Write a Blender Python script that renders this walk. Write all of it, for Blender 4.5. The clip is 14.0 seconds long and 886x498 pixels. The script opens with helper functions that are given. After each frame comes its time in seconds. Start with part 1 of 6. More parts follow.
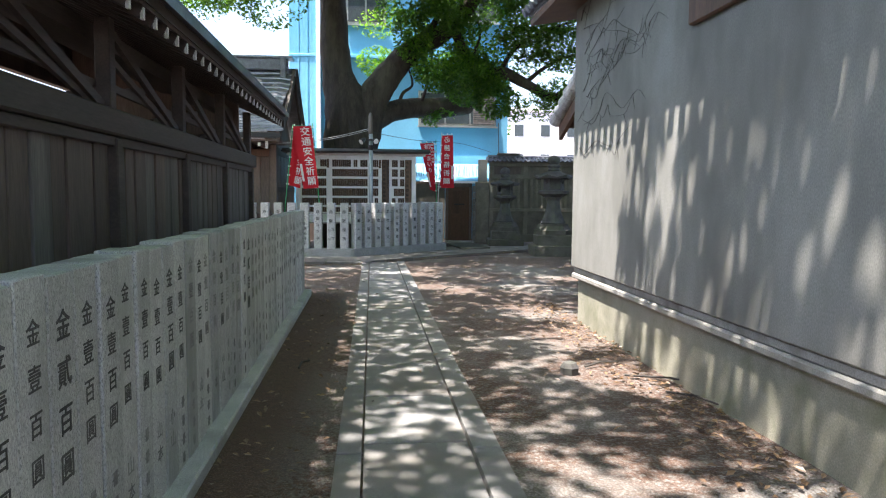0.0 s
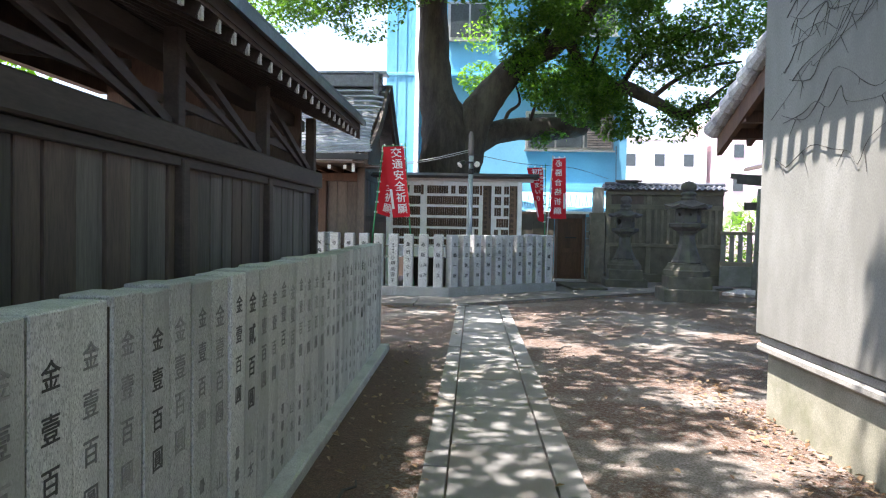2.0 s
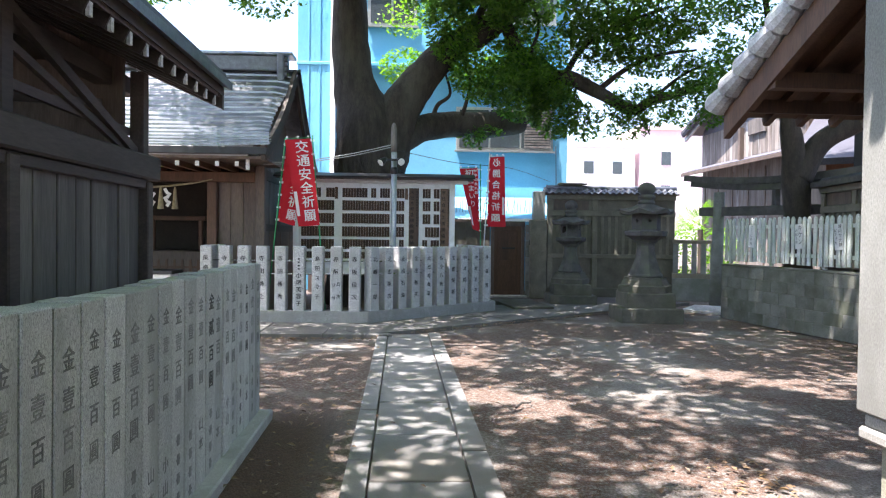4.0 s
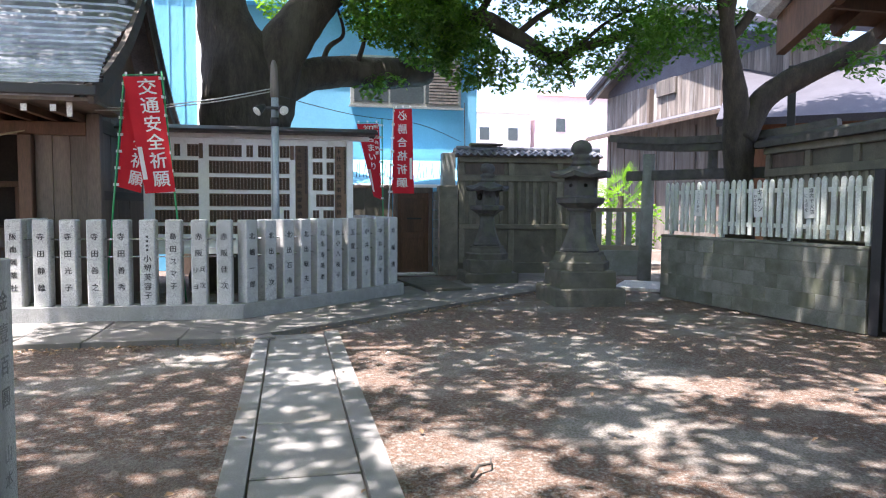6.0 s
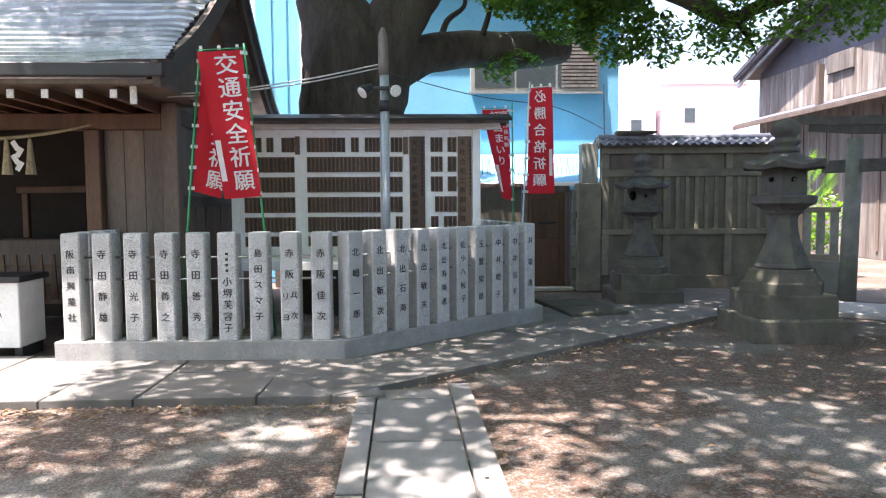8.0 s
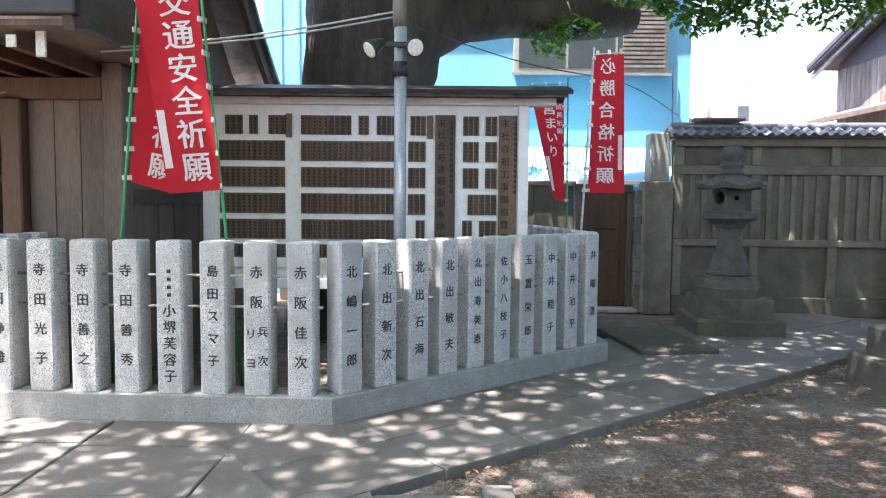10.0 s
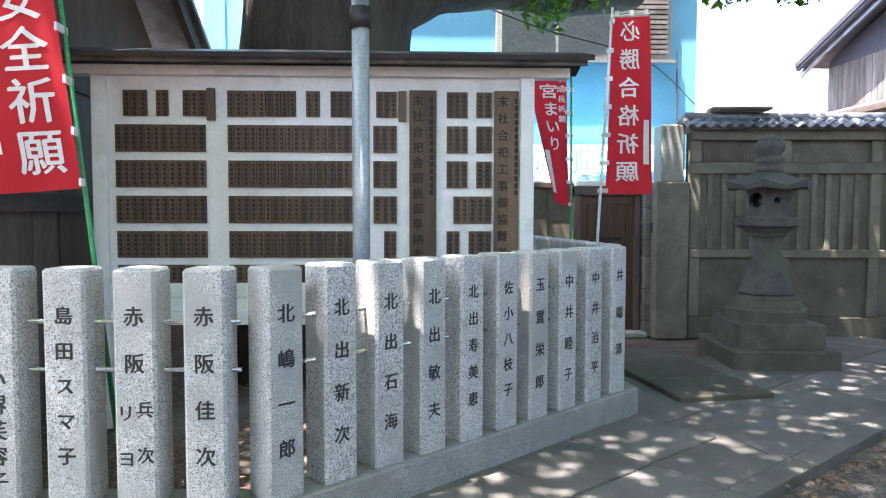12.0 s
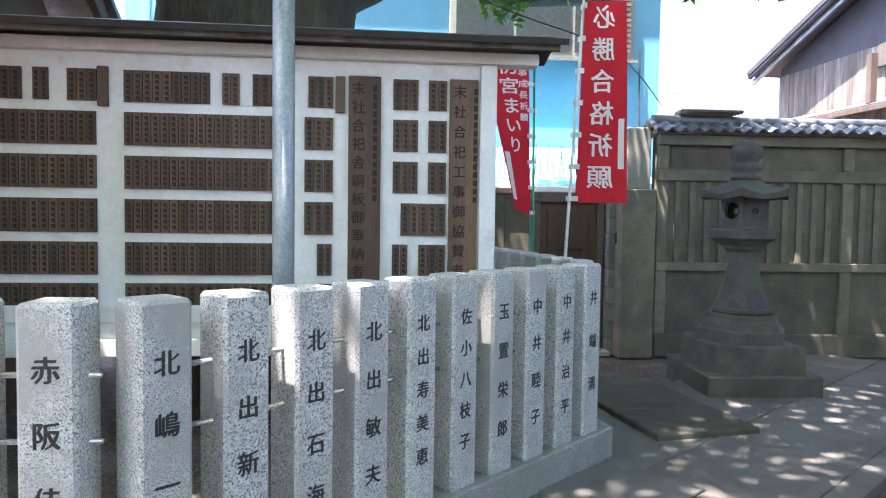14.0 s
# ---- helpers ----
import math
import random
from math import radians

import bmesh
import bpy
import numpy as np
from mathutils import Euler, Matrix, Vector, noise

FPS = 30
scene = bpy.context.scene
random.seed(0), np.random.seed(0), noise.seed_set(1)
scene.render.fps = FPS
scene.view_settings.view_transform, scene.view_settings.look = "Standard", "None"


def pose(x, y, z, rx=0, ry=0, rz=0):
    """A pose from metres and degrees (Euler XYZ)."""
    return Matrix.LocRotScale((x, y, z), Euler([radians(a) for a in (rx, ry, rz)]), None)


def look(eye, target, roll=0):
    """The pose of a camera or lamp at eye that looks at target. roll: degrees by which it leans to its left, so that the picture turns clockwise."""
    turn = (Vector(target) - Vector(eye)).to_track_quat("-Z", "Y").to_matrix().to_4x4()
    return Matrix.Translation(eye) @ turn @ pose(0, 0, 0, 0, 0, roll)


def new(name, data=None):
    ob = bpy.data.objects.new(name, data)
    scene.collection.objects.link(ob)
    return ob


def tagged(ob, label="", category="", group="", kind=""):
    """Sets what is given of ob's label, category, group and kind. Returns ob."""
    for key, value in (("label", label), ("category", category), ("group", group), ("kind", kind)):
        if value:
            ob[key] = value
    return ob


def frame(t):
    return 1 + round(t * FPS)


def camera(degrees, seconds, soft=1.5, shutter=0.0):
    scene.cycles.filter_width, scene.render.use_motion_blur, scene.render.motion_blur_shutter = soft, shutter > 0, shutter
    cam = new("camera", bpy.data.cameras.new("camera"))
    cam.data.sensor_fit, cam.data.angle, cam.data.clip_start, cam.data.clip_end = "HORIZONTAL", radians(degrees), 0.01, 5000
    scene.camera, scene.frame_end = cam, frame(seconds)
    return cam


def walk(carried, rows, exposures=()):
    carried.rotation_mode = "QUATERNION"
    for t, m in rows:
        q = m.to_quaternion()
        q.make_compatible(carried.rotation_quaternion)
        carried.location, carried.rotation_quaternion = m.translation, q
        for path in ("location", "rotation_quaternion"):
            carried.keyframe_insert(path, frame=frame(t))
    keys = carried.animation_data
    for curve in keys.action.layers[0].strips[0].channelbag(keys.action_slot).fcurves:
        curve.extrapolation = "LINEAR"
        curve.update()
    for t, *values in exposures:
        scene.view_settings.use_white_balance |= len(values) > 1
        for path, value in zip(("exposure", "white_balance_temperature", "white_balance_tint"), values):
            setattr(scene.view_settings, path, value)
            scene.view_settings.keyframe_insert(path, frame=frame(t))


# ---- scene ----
cam = camera(65.1, 14.0, soft=1.15)
PATH = [
    (0, (0.02, 0.017, 1.514), (0.194, 2.004, 1.358), 0.4),
    (0.5, (0.061, 0.579, 1.523), (0.132, 2.578, 1.517), 0.0),
    (1, (0.055, 1.192, 1.504), (-0.012, 3.191, 1.488), 2.0),
    (1.5, (0.062, 1.813, 1.512), (0.062, 3.812, 1.462), -0.0),
    (2, (0.06, 2.416, 1.499), (-0.059, 4.411, 1.43), 1.1),
    (2.5, (0.05, 3.061, 1.513), (0.075, 5.06, 1.459), 0.3),
    (2.7, (0.067, 3.323, 1.507), (0.105, 5.322, 1.459), 0.2),
    (4.8, (0.081, 5.854, 1.518), (0.254, 7.846, 1.488), 0.2),
    (5, (0.074, 6.101, 1.523), (0.278, 8.091, 1.501), -0.3),
    (5.5, (0.059, 6.689, 1.497), (0.246, 8.679, 1.453), 1.2),
    (6, (0.091, 7.271, 1.505), (0.49, 9.227, 1.379), 0.3),
    (6.5, (0.154, 7.856, 1.507), (0.619, 9.792, 1.315), 3.1),
    (7, (0.129, 8.469, 1.526), (0.757, 10.356, 1.317), 1.6),
    (7.5, (0.102, 9.025, 1.541), (0.423, 10.993, 1.39), 2.0),
    (8, (0.042, 9.567, 1.57), (0.127, 11.561, 1.44), -0.4),
    (8.5, (0.073, 10.127, 1.591), (0.151, 12.119, 1.435), -0.7),
    (8.7, (0.041, 10.331, 1.569), (0.088, 12.325, 1.424), 1.7),
    (10.8, (0.187, 12.423, 1.611), (0.123, 14.419, 1.494), -0.3),
    (11, (0.184, 12.58, 1.623), (0.089, 14.575, 1.515), 0.4),
    (11.5, (0.105, 12.994, 1.605), (0.079, 14.992, 1.506), 0.2),
    (12, (0.062, 13.368, 1.557), (0.135, 15.364, 1.449), 0.1),
    (12.5, (0.096, 13.694, 1.574), (0.041, 15.685, 1.393), 0.6),
    (13, (0.018, 13.983, 1.588), (0.038, 15.978, 1.438), 1.2),
    (13.5, (0.038, 14.122, 1.608), (0.154, 16.114, 1.47), 0.1),
    (14, (0.121, 14.155, 1.598), (0.338, 16.141, 1.5), 0.8),
]
walk(cam, [(t, look(eye, target, roll)) for t, eye, target, roll in PATH],
     exposures=[(0, 2.1, 6350, 16), (2.7, 2.35, 6250, 18), (5, 2.3, 6200, 19), (8.5, 2.55, 6600, 22), (11, 3.0, 6500, 20), (14, 3.0, 6450, 19)])

# ---- world, sun ----
SUN = Vector((-0.29, -0.14, 0.945)).normalized()
world = bpy.data.worlds.new("sky")
scene.world = world
world.use_nodes = True
wn = world.node_tree.nodes
sky = wn.new("ShaderNodeTexSky")
sky.sky_type = 'NISHITA'
sky.sun_disc = False
sky.sun_elevation = math.asin(SUN.z)
sky.sun_rotation = math.atan2(SUN.x, SUN.y)
sky.air_density, sky.dust_density, sky.ozone_density = 1.0, 2.5, 1.0
world.node_tree.links.new(sky.outputs[0], wn["Background"].inputs[0])
wn["Background"].inputs[1].default_value = 0.13
sun_data = bpy.data.lights.new("sun", 'SUN')
sun_data.energy, sun_data.angle, sun_data.color = 5.0, radians(0.55), (1.0, 0.95, 0.86)
sun = new("sun", sun_data)
sun.matrix_world = look((0, 0, 30), Vector((0, 0, 30)) - SUN)

# ---- materials ----
MATS = {}


def mat(name, c1, c2=None, rough=0.8, scale=6.0, fine=60.0, bump=0.3, metal=0.0, vary=0.15, stain=None, stain_scale=0.8,
        stretch=(1, 1, 1), spec=0.5, speckle=None, thin=0.0, dist=0.004, stain_edge=(0.5, 0.68), grain=1.0):
    """A surface: two tones mixed by a middle noise, a fine grain, a large stain, and a bump. stretch < 1 draws the grain out along an axis."""
    if name in MATS:
        return MATS[name]
    m = bpy.data.materials.new(name)
    m.use_nodes = True
    nt = m.node_tree
    n, l = nt.nodes, nt.links
    b = n["Principled BSDF"]
    b.inputs["Roughness"].default_value = rough
    b.inputs["Metallic"].default_value = metal
    b.inputs["Specular IOR Level"].default_value = spec
    c2 = c2 or tuple(c * 0.7 for c in c1)
    tc = n.new("ShaderNodeTexCoord")
    info = n.new("ShaderNodeObjectInfo")
    off = n.new("ShaderNodeVectorMath")
    off.operation = 'ADD'
    sc = n.new("ShaderNodeVectorMath")
    sc.operation = 'SCALE'
    comb = n.new("ShaderNodeCombineXYZ")
    for k in range(3):
        l.new(info.outputs["Random"], comb.inputs[k])
    l.new(comb.outputs[0], sc.inputs[0])
    sc.inputs["Scale"].default_value = 37.0
    mp = n.new("ShaderNodeMapping")
    mp.inputs["Scale"].default_value = stretch
    l.new(tc.outputs["Object"], mp.inputs[0])
    l.new(mp.outputs[0], off.inputs[0])
    l.new(sc.outputs[0], off.inputs[1])

    def noise_tex(s, detail=4.0, r=0.6):
        t = n.new("ShaderNodeTexNoise")
        t.inputs["Scale"].default_value = s
        t.inputs["Detail"].default_value = detail
        t.inputs["Roughness"].default_value = r
        l.new(off.outputs[0], t.inputs["Vector"])
        return t

    def ramp(src, lo, hi):
        r = n.new("ShaderNodeMapRange")
        r.inputs[1].default_value, r.inputs[2].default_value = lo, hi
        l.new(src, r.inputs[0])
        return r.outputs[0]

    def mix(fac, a, bcol, mode='MIX'):
        x = n.new("ShaderNodeMix")
        x.data_type = 'RGBA'
        x.blend_type = mode
        for sock, v in ((x.inputs[0], fac), (x.inputs[6], a), (x.inputs[7], bcol)):
            if isinstance(v, (int, float)):
                sock.default_value = v
            elif isinstance(v, tuple):
                sock.default_value = (*v, 1)
            else:
                l.new(v, sock)
        return x.outputs[2]

    mid, fin = noise_tex(scale), noise_tex(fine, 3.0, 0.7)
    col = mix(ramp(mid.outputs[0], 0.35, 0.68), c1, c2)
    g = n.new("ShaderNodeMapRange")
    g.inputs[1].default_value, g.inputs[2].default_value, g.inputs[3].default_value, g.inputs[4].default_value = 0.3, 0.7, 1 - 0.28 * grain, 1 + 0.22 * grain
    l.new(fin.outputs[0], g.inputs[0])
    gc = n.new("ShaderNodeCombineColor")
    for k in range(3):
        l.new(g.outputs[0], gc.inputs[k])
    col = mix(1.0, col, gc.outputs[0], 'MULTIPLY')
    if speckle:
        sp = noise_tex(fine * 2.2, 1.0, 0.5)
        col = mix(ramp(sp.outputs[0], 0.53, 0.62), col, speckle)
    if stain:
        st = noise_tex(stain_scale, 5.0, 0.65)
        col = mix(ramp(st.outputs[0], *stain_edge), col, stain)
    if vary:
        v = n.new("ShaderNodeMapRange")
        v.inputs[3].default_value, v.inputs[4].default_value = 1 - vary, 1 + vary
        l.new(info.outputs["Random"], v.inputs[0])
        vc = n.new("ShaderNodeCombineColor")
        for k in range(3):
            l.new(v.outputs[0], vc.inputs[k])
        col = mix(1.0, col, vc.outputs[0], 'MULTIPLY')
    l.new(col, b.inputs["Base Color"])
    if bump:
        add = n.new("ShaderNodeMath")
        add.operation = 'MULTIPLY_ADD'
        add.inputs[1].default_value = 0.5
        l.new(fin.outputs[0], add.inputs[0])
        l.new(mid.outputs[0], add.inputs[2])
        bp = n.new("ShaderNodeBump")
        bp.inputs["Strength"].default_value = bump
        bp.inputs["Distance"].default_value = dist
        l.new(add.outputs[0], bp.inputs["Height"])
        l.new(bp.outputs[0], b.inputs["Normal"])
    if thin:
        tr = n.new("ShaderNodeBsdfTranslucent")
        l.new(col, tr.inputs[0])
        ms = n.new("ShaderNodeMixShader")
        ms.inputs[0].default_value = thin
        l.new(b.outputs[0], ms.inputs[1])
        l.new(tr.outputs[0], ms.inputs[2])
        l.new(ms.outputs[0], n["Material Output"].inputs[0])
    MATS[name] = m
    return m


def leaf_mat(name, a, b, thin=0.45):
    """Leaves that differ one by one in tone and let some light through."""
    m = bpy.data.materials.new(name)
    m.use_nodes = True
    n, l = m.node_tree.nodes, m.node_tree.links
    p = n["Principled BSDF"]
    p.inputs["Roughness"].default_value = 0.42
    geo = n.new("ShaderNodeNewGeometry")
    x = n.new("ShaderNodeMix")
    x.data_type = 'RGBA'
    x.inputs[6].default_value, x.inputs[7].default_value = (*a, 1), (*b, 1)
    l.new(geo.outputs["Random Per Island"], x.inputs[0])
    l.new(x.outputs[2], p.inputs["Base Color"])
    tr = n.new("ShaderNodeBsdfTranslucent")
    y = n.new("ShaderNodeMix")
    y.data_type = 'RGBA'
    y.blend_type = 'MULTIPLY'
    y.inputs[0].default_value = 1.0
    y.inputs[7].default_value = (1.35, 1.5, 0.5, 1)
    l.new(x.outputs[2], y.inputs[6])
    l.new(y.outputs[2], tr.inputs[0])
    ms = n.new("ShaderNodeMixShader")
    ms.inputs[0].default_value = thin
    l.new(p.outputs[0], ms.inputs[1])
    l.new(tr.outputs[0], ms.inputs[2])
    l.new(ms.outputs[0], n["Material Output"].inputs[0])
    return m


M_granite_old = mat("weathered_granite", (0.58, 0.575, 0.55), (0.45, 0.445, 0.425), 0.9, 5, 130, 0.35, vary=0.16, speckle=(0.30, 0.30, 0.285),
                    stain=(0.30, 0.30, 0.275), stain_scale=1.6, stretch=(1, 1, 0.35))
M_granite_kerb = mat("kerb_granite", (0.36, 0.36, 0.355), (0.28, 0.28, 0.275), 0.8, 8, 80, 0.25, vary=0.05, speckle=(0.15, 0.15, 0.15), stain=(0.23, 0.225, 0.21), stain_scale=1.5)
M_granite_new = mat("cut_granite", (0.60, 0.60, 0.595), (0.49, 0.49, 0.485), 0.75, 14, 72, 0.25, vary=0.06, speckle=(0.15, 0.15, 0.155),
                    stain=(0.36, 0.36, 0.35), stain_scale=2.0)
M_slab = mat("path_granite", (0.25, 0.246, 0.236), (0.175, 0.172, 0.165), 0.9, 4, 140, 0.4, vary=0.13, speckle=(0.16, 0.155, 0.15),
             stain=(0.20, 0.18, 0.155), stain_scale=1.3)
M_paving = mat("paving_stone", (0.165, 0.157, 0.146), (0.112, 0.107, 0.10), 0.92, 3, 110, 0.4, vary=0.16, stain=(0.125, 0.112, 0.098), stain_scale=0.9)
M_lantern = mat("dark_lantern_stone", (0.105, 0.098, 0.094), (0.062, 0.058, 0.056), 0.93, 6, 90, 0.7, vary=0.08, stain=(0.10, 0.105, 0.075), stain_scale=2.2, dist=0.01)
M_lantern_base = mat("mossy_base_stone", (0.118, 0.110, 0.090), (0.072, 0.068, 0.055), 0.93, 5, 80, 0.7, vary=0.1, stain=(0.085, 0.085, 0.058), stain_scale=1.8, dist=0.01)
M_wood_dark = mat("dark_stained_wood", (0.145, 0.105, 0.082), (0.082, 0.060, 0.049), 0.62, 5, 70, 0.4, vary=0.22, stretch=(1, 1, 0.12))
M_wood_beam = mat("dark_beam_wood", (0.080, 0.060, 0.049), (0.048, 0.037, 0.031), 0.66, 5, 60, 0.35, vary=0.12, stretch=(1, 0.15, 1))
M_wood_grey = mat("greyed_boards", (0.17, 0.15, 0.135), (0.10, 0.088, 0.08), 0.75, 4, 80, 0.4, vary=0.25, stretch=(1, 1, 0.08),
                  stain=(0.045, 0.038, 0.035), stain_scale=2.5)
M_wood_brown = mat("red_brown_wood", (0.115, 0.056, 0.030), (0.068, 0.033, 0.018), 0.6, 5, 60, 0.3, vary=0.15, stretch=(1, 1, 0.15))
M_wood_plaque = mat("brown_plaque_wood", (0.12, 0.07, 0.042), (0.07, 0.041, 0.026), 0.6, 8, 90, 0.25, vary=0.3, stretch=(1, 1, 0.1))
M_wood_house = mat("weathered_cladding", (0.27, 0.235, 0.21), (0.12, 0.098, 0.085), 0.85, 5, 40, 0.3, vary=0.3, stretch=(1, 1, 0.10), stain=(0.34, 0.33, 0.32), stain_scale=3.0, stain_edge=(0.56, 0.66))
M_white_paint = mat("white_paint", (0.78, 0.78, 0.77), (0.70, 0.70, 0.68), 0.5, 6, 40, 0.12, vary=0.04, stain=(0.55, 0.53, 0.48), stain_scale=3.0, stain_edge=(0.6, 0.8), grain=0.25)
M_white_tip = mat("white_rafter_tip", (0.75, 0.74, 0.70), (0.62, 0.61, 0.57), 0.7, 8, 50, 0.1)
M_plaster = mat("grey_plaster", (0.275, 0.272, 0.246), (0.215, 0.212, 0.188), 0.92, 2.5, 120, 0.35, vary=0.0, stain=(0.15, 0.146, 0.126), stain_scale=0.55, stain_edge=(0.44, 0.64),
                stretch=(1, 1, 0.5))
M_footing = mat("mossy_footing", (0.34, 0.325, 0.25), (0.23, 0.225, 0.165), 0.95, 3, 90, 0.5, vary=0.05, stain=(0.15, 0.16, 0.085), stain_scale=1.1)
M_cornice = mat("sill_mortar", (0.36, 0.345, 0.31), (0.26, 0.25, 0.22), 0.92, 4, 90, 0.4, vary=0.05, stain=(0.15, 0.14, 0.12), stain_scale=1.6)
M_copper = mat("copper_roof", (0.33, 0.345, 0.365), (0.21, 0.22, 0.24), 0.33, 3, 50, 0.15, metal=0.75, vary=0.1, stain=(0.13, 0.135, 0.14), stain_scale=1.2)
M_tile = mat("grey_roof_tile", (0.15, 0.16, 0.185), (0.085, 0.09, 0.105), 0.38, 8, 60, 0.2, vary=0.25)
M_tile_end = mat("pale_verge_tile", (0.55, 0.55, 0.55), (0.30, 0.30, 0.305), 0.45, 8, 60, 0.2, vary=0.25)
M_concrete = mat("wall_concrete", (0.165, 0.147, 0.112), (0.108, 0.096, 0.075), 0.93, 3, 80, 0.4, vary=0.08, stain=(0.105, 0.10, 0.08), stain_scale=0.9)
M_concrete_beam = mat("wall_beam_concrete", (0.225, 0.20, 0.15), (0.15, 0.134, 0.102), 0.92, 4, 80, 0.4, vary=0.1, stain=(0.12, 0.115, 0.09), stain_scale=1.3)
M_block = mat("grey_block", (0.25, 0.253, 0.232), (0.175, 0.178, 0.16), 0.94, 5, 90, 0.45, vary=0.12, stain=(0.15, 0.165, 0.125), stain_scale=1.2)
M_block_old = mat("stained_block", (0.205, 0.205, 0.18), (0.135, 0.137, 0.115), 0.94, 4, 70, 0.45, vary=0.10, stain=(0.095, 0.10, 0.07), stain_scale=1.4, stain_edge=(0.46, 0.66))
M_picket = mat("pale_picket_paint", (0.60, 0.635, 0.58), (0.52, 0.55, 0.50), 0.6, 5, 50, 0.15, vary=0.06, stain=(0.40, 0.41, 0.37), stain_scale=3.0)
M_blue = mat("blue_wall_paint", (0.145, 0.40, 0.57), (0.12, 0.35, 0.51), 0.7, 1.5, 30, 0.12, vary=0.0, stain=(0.13, 0.42, 0.60), stain_scale=0.4, dist=0.02, grain=0.25)
M_blue_sheet = mat("pale_blue_sheet", (0.20, 0.52, 0.72), (0.13, 0.43, 0.65), 0.45, 1.2, 14, 0.5, vary=0.0, thin=0.15, dist=0.05, stretch=(1, 1, 0.4), grain=0.25)
M_steel = mat("galvanised_steel", (0.33, 0.37, 0.40), (0.26, 0.30, 0.33), 0.45, 6, 60, 0.1, metal=0.3, vary=0.0)
M_rod = mat("polished_rod", (0.72, 0.72, 0.72), (0.6, 0.6, 0.6), 0.25, 8, 60, 0.05, metal=0.9, vary=0.0)
M_black = mat("black_metal", (0.022, 0.022, 0.024), (0.014, 0.014, 0.016), 0.5, 6, 60, 0.1, vary=0.05)
M_green_pole = mat("green_pole", (0.03, 0.33, 0.13), (0.025, 0.27, 0.10), 0.4, 6, 60, 0.05, vary=0.0)
M_white_pole = mat("white_pole", (0.7, 0.7, 0.7), (0.6, 0.6, 0.6), 0.4, 6, 60, 0.05, vary=0.0)
M_red_cloth = mat("red_cloth", (0.62, 0.016, 0.030), (0.54, 0.012, 0.024), 0.8, 4, 250, 0.2, vary=0.05, thin=0.35, grain=0.25)
M_white_ink = mat("white_print", (0.82, 0.80, 0.80), (0.76, 0.74, 0.74), 0.8, 6, 100, 0.0, vary=0.0, thin=0.3, grain=0.25)
M_ink = mat("black_ink", (0.030, 0.030, 0.032), (0.022, 0.022, 0.024), 0.7, 6, 60, 0.0, vary=0.0)
M_carving_faint = mat("worn_carving", (0.24, 0.235, 0.225), (0.18, 0.177, 0.17), 0.9, 12, 60, 0.0, vary=0.25)
M_carving = mat("carved_shadow_ink", (0.085, 0.082, 0.077), (0.06, 0.058, 0.055), 0.9, 12, 60, 0.0, vary=0.25)
M_plaque_ink = mat("faded_plaque_ink", (0.024, 0.016, 0.012), (0.018, 0.012, 0.009), 0.8, 6, 60, 0.0, vary=0.1)
M_bark = mat("dark_bark", (0.060, 0.048, 0.038), (0.028, 0.023, 0.019), 0.95, 7, 40, 1.0, vary=0.0, stretch=(1, 1, 0.28), stain=(0.085, 0.078, 0.06), stain_scale=1.1, dist=0.035)
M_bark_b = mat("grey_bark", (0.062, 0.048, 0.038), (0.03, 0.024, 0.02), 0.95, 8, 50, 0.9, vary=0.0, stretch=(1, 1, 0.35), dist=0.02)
M_leaf = leaf_mat("camphor_leaf", (0.050, 0.118, 0.024), (0.125, 0.235, 0.045), 0.55)
M_leaf_high = leaf_mat("high_leaf", (0.06, 0.12, 0.03), (0.13, 0.22, 0.06), 0.55)
# light green foliage; on the camphor it paints sun on the leaves
M_leaf_light = leaf_mat("light_and_sunlit_leaf", (0.09, 0.22, 0.020), (0.19, 0.34, 0.035), 0.5)
M_leaf_maple = leaf_mat("maple_leaf", (0.045, 0.135, 0.022), (0.10, 0.21, 0.045), 0.5)
M_leaf_dry = leaf_mat("dry_leaf", (0.10, 0.055, 0.028), (0.27, 0.175, 0.10), 0.1)
M_rope = mat("straw_rope", (0.36, 0.30, 0.19), (0.25, 0.20, 0.12), 0.9, 20, 120, 0.4)
M_paper = mat("white_paper", (0.82, 0.82, 0.80), (0.76, 0.76, 0.74), 0.8, 8, 60, 0.05, thin=0.2, grain=0.25)
# near-black colour that holds the shade of the shrine room
M_shade_in = mat("shaded_interior", (0.03, 0.023, 0.019), (0.02, 0.016, 0.013), 0.8, 3, 40, 0.1, vary=0.0)
M_glass = mat("window_glass", (0.06, 0.075, 0.08), (0.05, 0.06, 0.065), 0.08, 3, 30, 0.0, vary=0.1)
M_alu = mat("window_aluminium", (0.45, 0.46, 0.45), (0.36, 0.37, 0.36), 0.4, 8, 60, 0.05, metal=0.6)
M_far_white = mat("far_white_wall", (0.88, 0.88, 0.87), (0.82, 0.82, 0.81), 0.8, 0.6, 8, 0.05, vary=0.0, grain=0.25)
M_far_pink = mat("far_pink_wall", (0.86, 0.68, 0.70), (0.80, 0.62, 0.64), 0.8, 0.6, 8, 0.05, vary=0.0, grain=0.25)
M_slate = mat("grey_slate_roof", (0.066, 0.065, 0.080), (0.050, 0.049, 0.062), 0.6, 2, 30, 0.2, vary=0.0)
M_lavender_roof = mat("lavender_roof", (0.105, 0.105, 0.13), (0.08, 0.08, 0.10), 0.75, 2, 30, 0.2, vary=0.0)
M_red_wood = mat("orange_board", (0.24, 0.105, 0.055), (0.16, 0.065, 0.035), 0.75, 4, 40, 0.2, stretch=(1, 1, 0.1))
